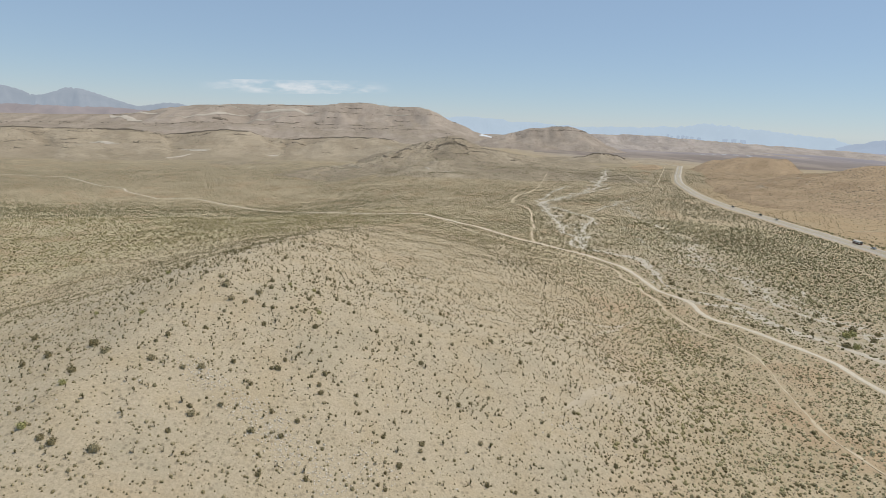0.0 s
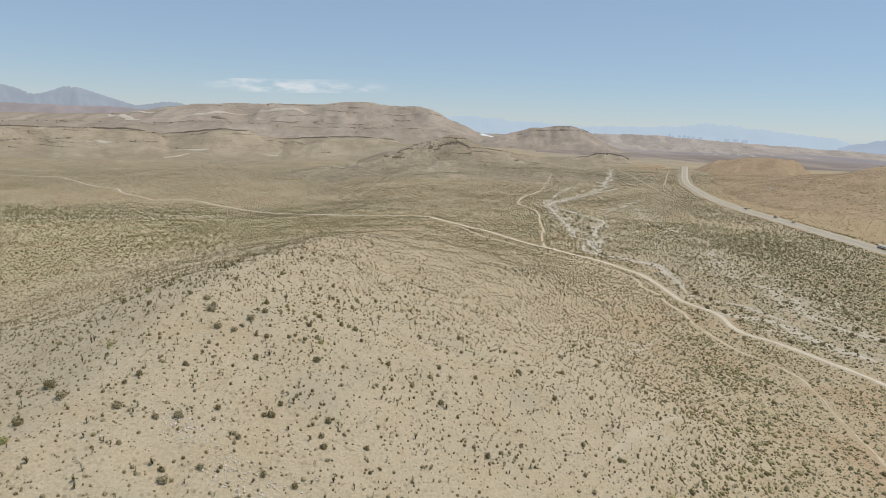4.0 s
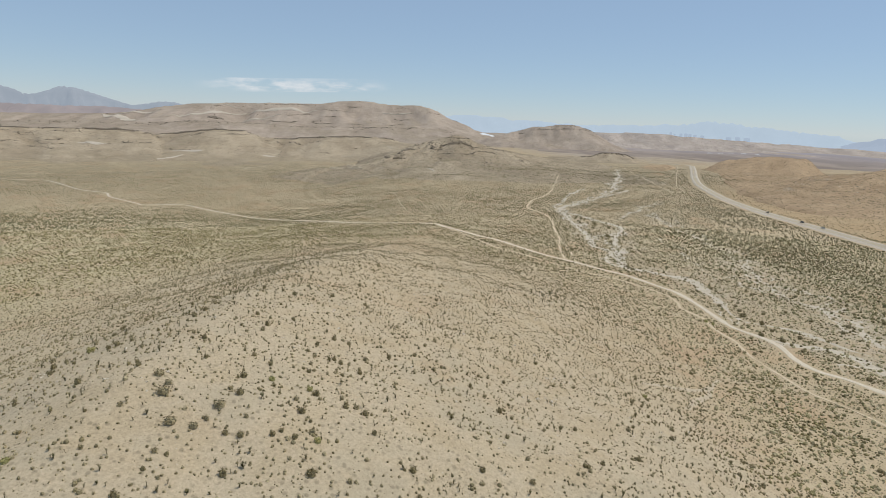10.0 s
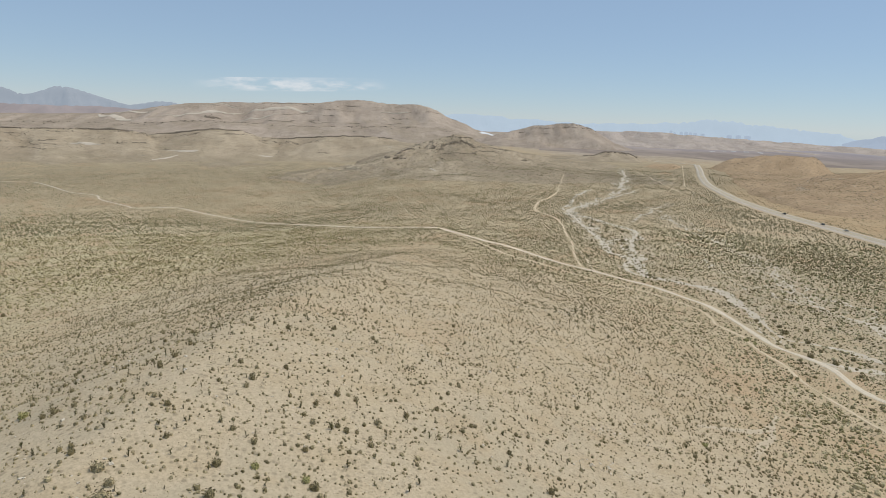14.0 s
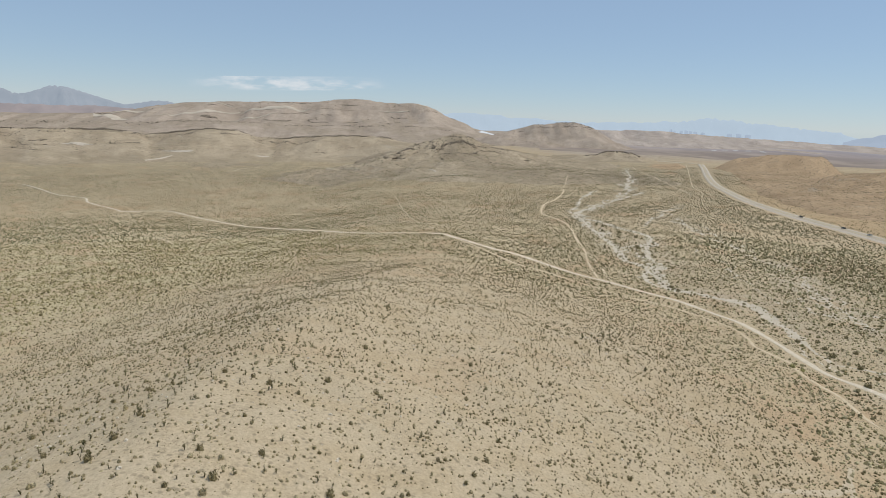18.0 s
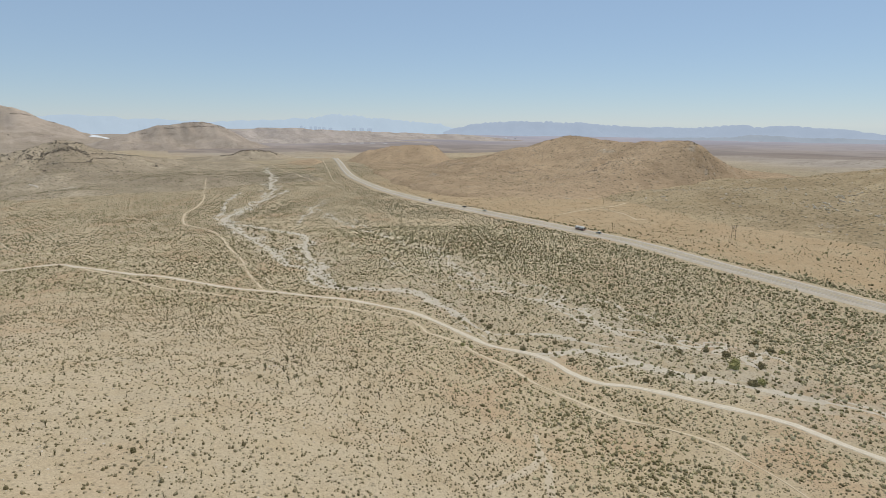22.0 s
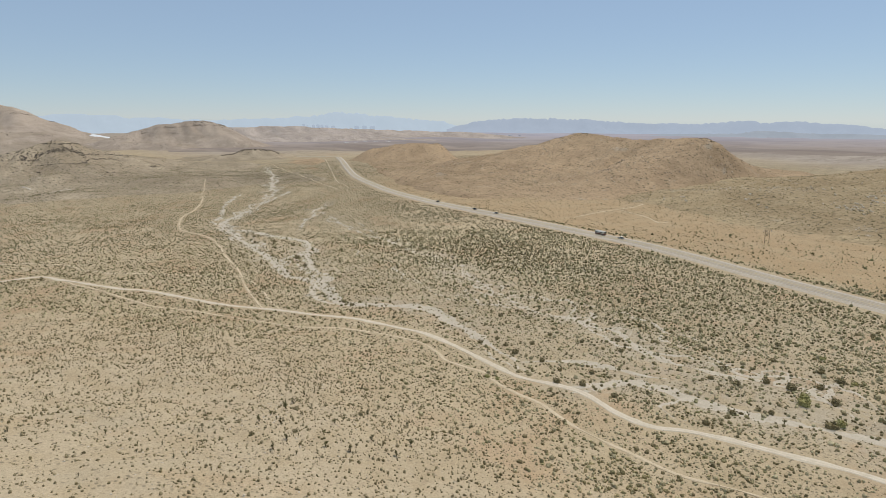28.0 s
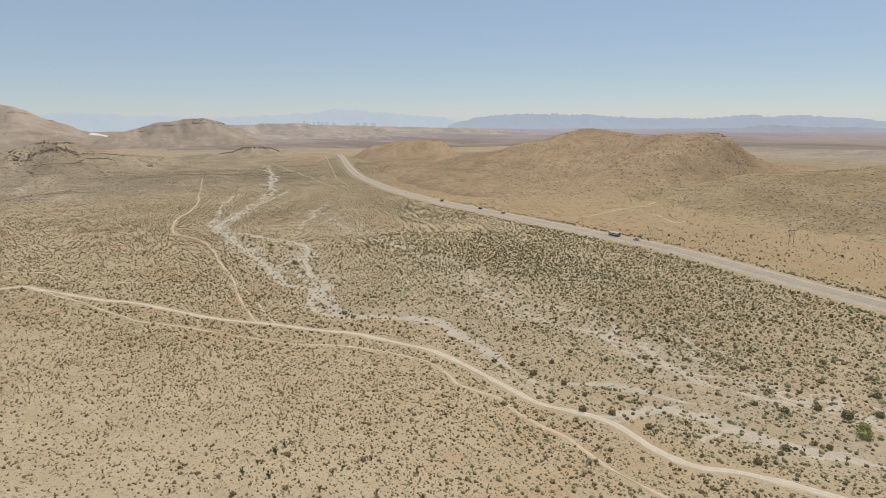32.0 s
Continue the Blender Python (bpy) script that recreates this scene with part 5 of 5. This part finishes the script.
def coach():
    base = tagged(new("coach"), "long coach with white roof and dark sides on the highway", "bus")
    bm = bmesh.new()
    box_bm(bm, -1.25, 1.25, -4.8, 4.8, 0.42, 1.2)
    bmesh.ops.bevel(bm, geom=bm.edges[:], offset=0.06, segments=1, affect="EDGES")
    part("body", bm, RED_PAINT, base, "dark maroon lower body")
    bm = bmesh.new()
    box_bm(bm, -1.25, 1.25, -4.8, 4.8, 1.2, 2.45, 0.03)
    bmesh.ops.bevel(bm, geom=bm.edges[:], offset=0.06, segments=1, affect="EDGES")
    part("upper_body", bm, WHITE_PAINT, base, "white upper body")
    bm = bmesh.new()
    box_bm(bm, -1.2, 1.2, -4.75, 4.75, 2.43, 3.15, 0.6)
    part("roof", bm, WHITE_PAINT, base, "white roof")
    for sx_ in (-1, 1):
        for i in range(6):
            bm = bmesh.new()
            y0 = -4.5 + i * 1.5
            box_bm(bm, sx_ * 1.235 - 0.02, sx_ * 1.235 + 0.02, y0, y0 + 1.36, 1.7, 2.15)
            part("side_window", bm, DARK_GLASS, base)
    for y0 in (-4.82, 4.78):
        bm = bmesh.new()
        box_bm(bm, -1.05, 1.05, y0, y0 + 0.04, 1.45, 2.7)
        part("windscreen", bm, DARK_GLASS, base)
    for sx_ in (-1.12, 1.12):
        for y0 in (-3.6, -2.4, 3.7):
            wheel(base, sx_, y0, 0.5, 0.3)
    return base


def car(paint, label, tall=1.45):
    base = tagged(new("car"), label, "car", "cars on the highway")
    bm = bmesh.new()
    box_bm(bm, -0.9, 0.9, -2.3, 2.3, 0.3, 0.85, 0.04)
    bmesh.ops.bevel(bm, geom=bm.edges[:], offset=0.08, segments=1, affect="EDGES")
    part("body", bm, paint, base)
    bm = bmesh.new()
    v = [bm.verts.new(p) for p in ((-0.82, -1.9, 0.84), (0.82, -1.9, 0.84), (0.82, 1.0, 0.84), (-0.82, 1.0, 0.84), (-0.66, -1.4, tall), (0.66, -1.4, tall), (0.66, 0.3, tall), (-0.66, 0.3, tall))]
    for f in ((4, 5, 6, 7), (0, 1, 5, 4), (1, 2, 6, 5), (2, 3, 7, 6), (3, 0, 4, 7)):
        bm.faces.new([v[i] for i in f])
    part("cabin_glass", bm, DARK_GLASS, base, "dark windows")
    bm = bmesh.new()
    box_bm(bm, -0.67, 0.67, -1.42, 0.32, tall - 0.02, tall + 0.05, 0.03)
    part("roof", bm, paint, base)
    for x in (-0.82, 0.82):
        for y in (-1.4, 1.4):
            wheel(base, x, y, 0.33, 0.22)
    return base


bus = coach()
bus.matrix_basis = on_highway(434, 1.9)
bus.scale = (0.88, 0.88, 0.88)
for s, paint, text in ((419, WHITE_PAINT, "white car following the coach on the highway"), (557, WHITE_PAINT, "white car far down the highway"), (592, DARK_PAINT, "dark car far down the highway"), (664, DARK_PAINT, "small dark car near the highway's bend")):
    car(paint, text).matrix_basis = on_highway(s, 1.9)


def pylon(x, y, height, turn):
    base = tagged(new("power_pylon"), "weathered timber two-pole power line frame", "pylon", "power line frames")
    for px in (-1.5, 1.5):
        bm = bmesh.new()
        bmesh.ops.create_cone(bm, cap_ends=True, segments=8, radius1=0.13, radius2=0.09, depth=height + 1, matrix=pose(px, 0, (height + 1) / 2 - 1))
        part("pole", bm, TIMBER, base)
    bm = bmesh.new()
    box_bm(bm, -2.9, 2.9, -0.1, 0.1, height - 1.2, height - 0.98)
    part("crossarm", bm, TIMBER, base)
    for a, b in ((-1.5, 1.5), (1.5, -1.5)):
        bm = bmesh.new()
        z0, z1 = height - 5.2, height - 1.6
        v = [bm.verts.new(p) for p in ((a, -0.3, z0), (a, -0.18, z0), (b, -0.18, z1), (b, -0.3, z1), (a, -0.3, z0 + 0.2), (a, -0.18, z0 + 0.2), (b, -0.18, z1 + 0.2), (b, -0.3, z1 + 0.2))]
        for f in ((0, 1, 2, 3), (7, 6, 5, 4), (0, 4, 5, 1), (1, 5, 6, 2), (2, 6, 7, 3), (3, 7, 4, 0)):
            bm.faces.new([v[i] for i in f])
        part("brace", bm, TIMBER, base)
    for px in (-2.6, 0, 2.6):
        bm = bmesh.new()
        bmesh.ops.create_cone(bm, cap_ends=True, segments=8, radius1=0.1, radius2=0.14, depth=1.1, matrix=pose(px, 0, height - 1.85))
        part("insulator", bm, METAL, base)
    base.matrix_basis = Matrix.Translation((x, y, float(gz(x, y)))) @ Euler((0, 0, turn)).to_matrix().to_4x4()


for x, y, h in ((400, 354, 9.5), (393, 262, 10)):
    pylon(x, y, h, -0.45)

# ---- far town and cloud ----
# the towers' air haze is painted as emission too; no lit windows meant
HAZE_TOWER = distance_material("hazy_towers", (0.1, 0.1, 0.11), (0.46, 0.56, 0.68), 1.05)
SHED_WHITE = plain_material("white_shed_roof", (0.7, 0.7, 0.68), (0.8, 0.8, 0.78), 0.05, 0.6)
SHED_WALL = plain_material("tan_shed_wall", (0.55, 0.52, 0.47), (0.62, 0.59, 0.54), 0.05, 0.8)
rng = np.random.RandomState(9)
for i, (dx, w, h) in enumerate(((0, 16, 46), (22, 12, 22), (60, 20, 34), (88, 26, 38), (112, 22, 32), (140, 26, 26), (182, 30, 20), (-40, 20, 14), (330, 40, 16), (380, 40, 20), (430, 50, 14))):
    x, y = 1680 + dx * 0.93, 3985 - dx * 0.43
    bm = bmesh.new()
    w = 0.6 * w
    box_bm(bm, x - w / 2, x + w / 2, y - 9, y + 9, 2, 30 + h * 0.42)
    box_bm(bm, x - w / 4, x + w / 4, y - 5, y + 5, 30 + h * 0.42, 31.5 + h * 0.44)
    me = bpy.data.meshes.new("far_tower")
    bm.to_mesh(me)
    bm.free()
    me.materials.append(HAZE_TOWER)
    tagged(new("far_tower", me), "hazy high-rise tower of a far city", "tower", "far city towers")
x, y = 1560 + rng.uniform(-250, 900, 320), 3560 - rng.uniform(-60, 420, 320)
y = y - 0.42 * (x - 1560)
sz = rng.uniform(5, 14, 320)
v, f = scatter([(np.array([(px, py, pz) for pz in (-0.4, 0.35) for px, py in ((-0.8, -0.5), (0.8, -0.5), (0.8, 0.5), (-0.8, 0.5))]), np.array([(4, 5, 6, 7), (0, 1, 5, 4), (1, 2, 6, 5), (2, 3, 7, 6), (3, 0, 4, 7)]))], x, y, top(x, y) + 0.5, sz, rng)
tagged(new("far_town", mesh_of("far_town", v, f, SHED_WHITE)), "pale buildings of a far town in the basin", "town", "", "stuff")
for i in range(7):
    x, y = 1120 + i * 28 + rng.uniform(-8, 8), 2350 - i * 16 + rng.uniform(-40, 40)
    w, d, h = rng.uniform(4, 9), rng.uniform(5, 10), rng.uniform(0.6, 1.0)
    z = float(gz(x, y))
    shed = tagged(new("warehouse"), "long low industrial shed with a white roof", "warehouse", "far industrial sheds")
    bm = bmesh.new()
    box_bm(bm, -w, w, -d, d, -2, h)
    part("wall", bm, SHED_WALL, shed)
    bm = bmesh.new()
    box_bm(bm, -w - 0.6, w + 0.6, -d - 0.6, d + 0.6, h, h + 1.2, 0.5)
    part("roof", bm, SHED_WHITE, shed, "white roof")
    shed.matrix_basis = Matrix.Translation((x, y, z)) @ Euler((0, 0, -0.5)).to_matrix().to_4x4()


def drape(name, cx, cy, rx, ry, turn, surface, mat, parent, label, seed, lift=1.2):
    """An irregular pale bank lying on a slope."""
    rng = np.random.RandomState(seed)
    n, m = 26, 5
    wob = 1 + 0.35 * np.convolve(rng.standard_normal(n + 6), np.ones(4) / 2, "same")[3:3 + n]
    v, f = [], []
    for j in range(m + 1):
        a = np.arange(n) * 2 * np.pi / n
        x, y = rx * np.cos(a) * wob * j / m, ry * np.sin(a) * wob * j / m
        px, py = cx + x * math.cos(turn) - y * math.sin(turn), cy + x * math.sin(turn) + y * math.cos(turn)
        v.append(np.column_stack([px, py, surface(px, py) + lift * (1 - (j / m) ** 4) + 0.3]))
    for j in range(m):
        for i in range(n):
            f.append((j * n + i, j * n + (i + 1) % n, (j + 1) * n + (i + 1) % n, (j + 1) * n + i))
    me = mesh_of(name, np.vstack(v), f, mat, True)
    me.flip_normals()
    if parent:
        under(name, me, parent, label)
    else:
        tagged(new(name, me), label, "bank", "", "structure")


PALE_BANK = plain_material("pale_gypsum_bank", (0.49, 0.418, 0.325), (0.58, 0.498, 0.395), 0.02, 0.95)
drape("ground_white_pad", 388, 3010, 36, 42, 0.1, top, SHED_WHITE, None, "bright white graded pad in the gap between hills", 4, 2.0)
for i, (line, half) in enumerate((
    ([(-1336, 2948), (-1230, 2860), (-1118, 2778)], 20), ([(-1291, 2970), (-1190, 2980), (-1098, 2976)], 16), ([(-1023, 2832), (-908, 2919), (-752, 3118)], 13), ([(-760, 3100), (-670, 3115), (-550, 3140), (-430, 3162)], 17),
    ([(-768, 2986), (-670, 3020), (-578, 3070)], 9), ([(-115, 3192), (26, 3196)], 15), ([(-480, 1312), (-465, 1345), (-456, 1385)], 7), ([(-905, 3105), (-850, 3130), (-780, 3140)], 12))):
    q = spline(line, 8)
    n = np.arange(len(q)) / 4.0
    w = half * np.clip(0.75 + 1.2 * fbm(n / 3 + 3 * i, n * 0 + 4.4, 3), 0.15, 1.5) * (0.1 + 0.9 * ease(np.minimum(n, n[-1] - n) / 2))
    ribbon("pale_bank", q, (-1.0, -0.4, 0.4, 1.0), (-1.5, 0.5, 0.5, -1.5), PALE_BANK, esc if i == 6 else mesa, "pale mineral bank on the slope", "", "", 0.2, 60 + i, w)
for i, (x, y, rx, ry) in enumerate(((-470, 1445, 26, 7), (-300, 1500, 16, 5), (-640, 1400, 20, 6))):
    drape("pale_scar", x, y, rx, ry, 0.3, es_, PALE_BANK, esc, "pale gravel scar at the foot of the slope", 80 + i, 0.8)
for i, (x, y, rx, ry) in enumerate(((75, 985, 9, 1.4), (40, 1010, 1.2, 8), (58, 965, 5, 1.2))):
    drape("pale_scar", x, y, rx, ry, 0.5, cs, PALE_BANK, cone, "pale gravel scar on the fan", 90 + i, 0.25)
for i in range(90):
    x, y = (rng.uniform(545, 630), 366 + 7 * rng.standard_normal()) if i < 34 else (rng.uniform(520, 690), rng.uniform(300, 530))
    drape("pale_outcrop", x, y, rng.uniform(0.6, 2.4), rng.uniform(0.3, 0.7), 0.9 + rng.uniform(-0.4, 0.4), r3s, PALE_ROCK, r3, "pale limestone outcrop", 100 + i, 0.7)

m = Mat("thin_white_cloud")
m.t.nodes.remove(m.b)
em, tr, mx = m.n("ShaderNodeEmission"), m.n("ShaderNodeBsdfTransparent"), m.n("ShaderNodeMixShader")
em.inputs[0].default_value, em.inputs[1].default_value = (0.92, 0.93, 0.95, 1), 1.15
uv = m.n("ShaderNodeTexCoord").outputs["Generated"]
sep = m.n("ShaderNodeSeparateXYZ")
m.link(uv, sep.inputs[0])
soft = m.math("MULTIPLY", m.ramp(sep.outputs[0], 0.0, 0.25), m.ramp(sep.outputs[0], 0.8, 1.0, 1.0, 0.0))
soft = m.math("MULTIPLY", soft, m.math("MULTIPLY", m.ramp(sep.outputs[2], 0.05, 0.3), m.ramp(sep.outputs[2], 0.5, 1.0, 1.0, 0.0)))
puffs = m.noise(0.011, 6, 0.6, m.scaled(m.where(), (0.45, 0.45, 1.6)))
m.link(m.math("MULTIPLY", m.math("MULTIPLY", m.ramp(puffs, 0.36, 0.66), 0.68), soft), mx.inputs[0])
m.link(tr.outputs[0], mx.inputs[1])
m.link(em.outputs[0], mx.inputs[2])
m.link(mx.outputs[0], m.out.inputs[0])
u = np.linspace(0, 1, 13)
cx, cy = -1420 + 1330 * u, 4330 + 190 * np.sin(u * 1.6)
v = np.vstack([np.column_stack([cx, cy, np.full(13, z) + 60 * u]) for z in (178, 222, 270)])
tagged(new("backdrop_cloud", mesh_of("backdrop_cloud", v, grid_faces(3, 13), m.m, True)), "thin white cloud low over the far mesa", "cloud", "", "structure")
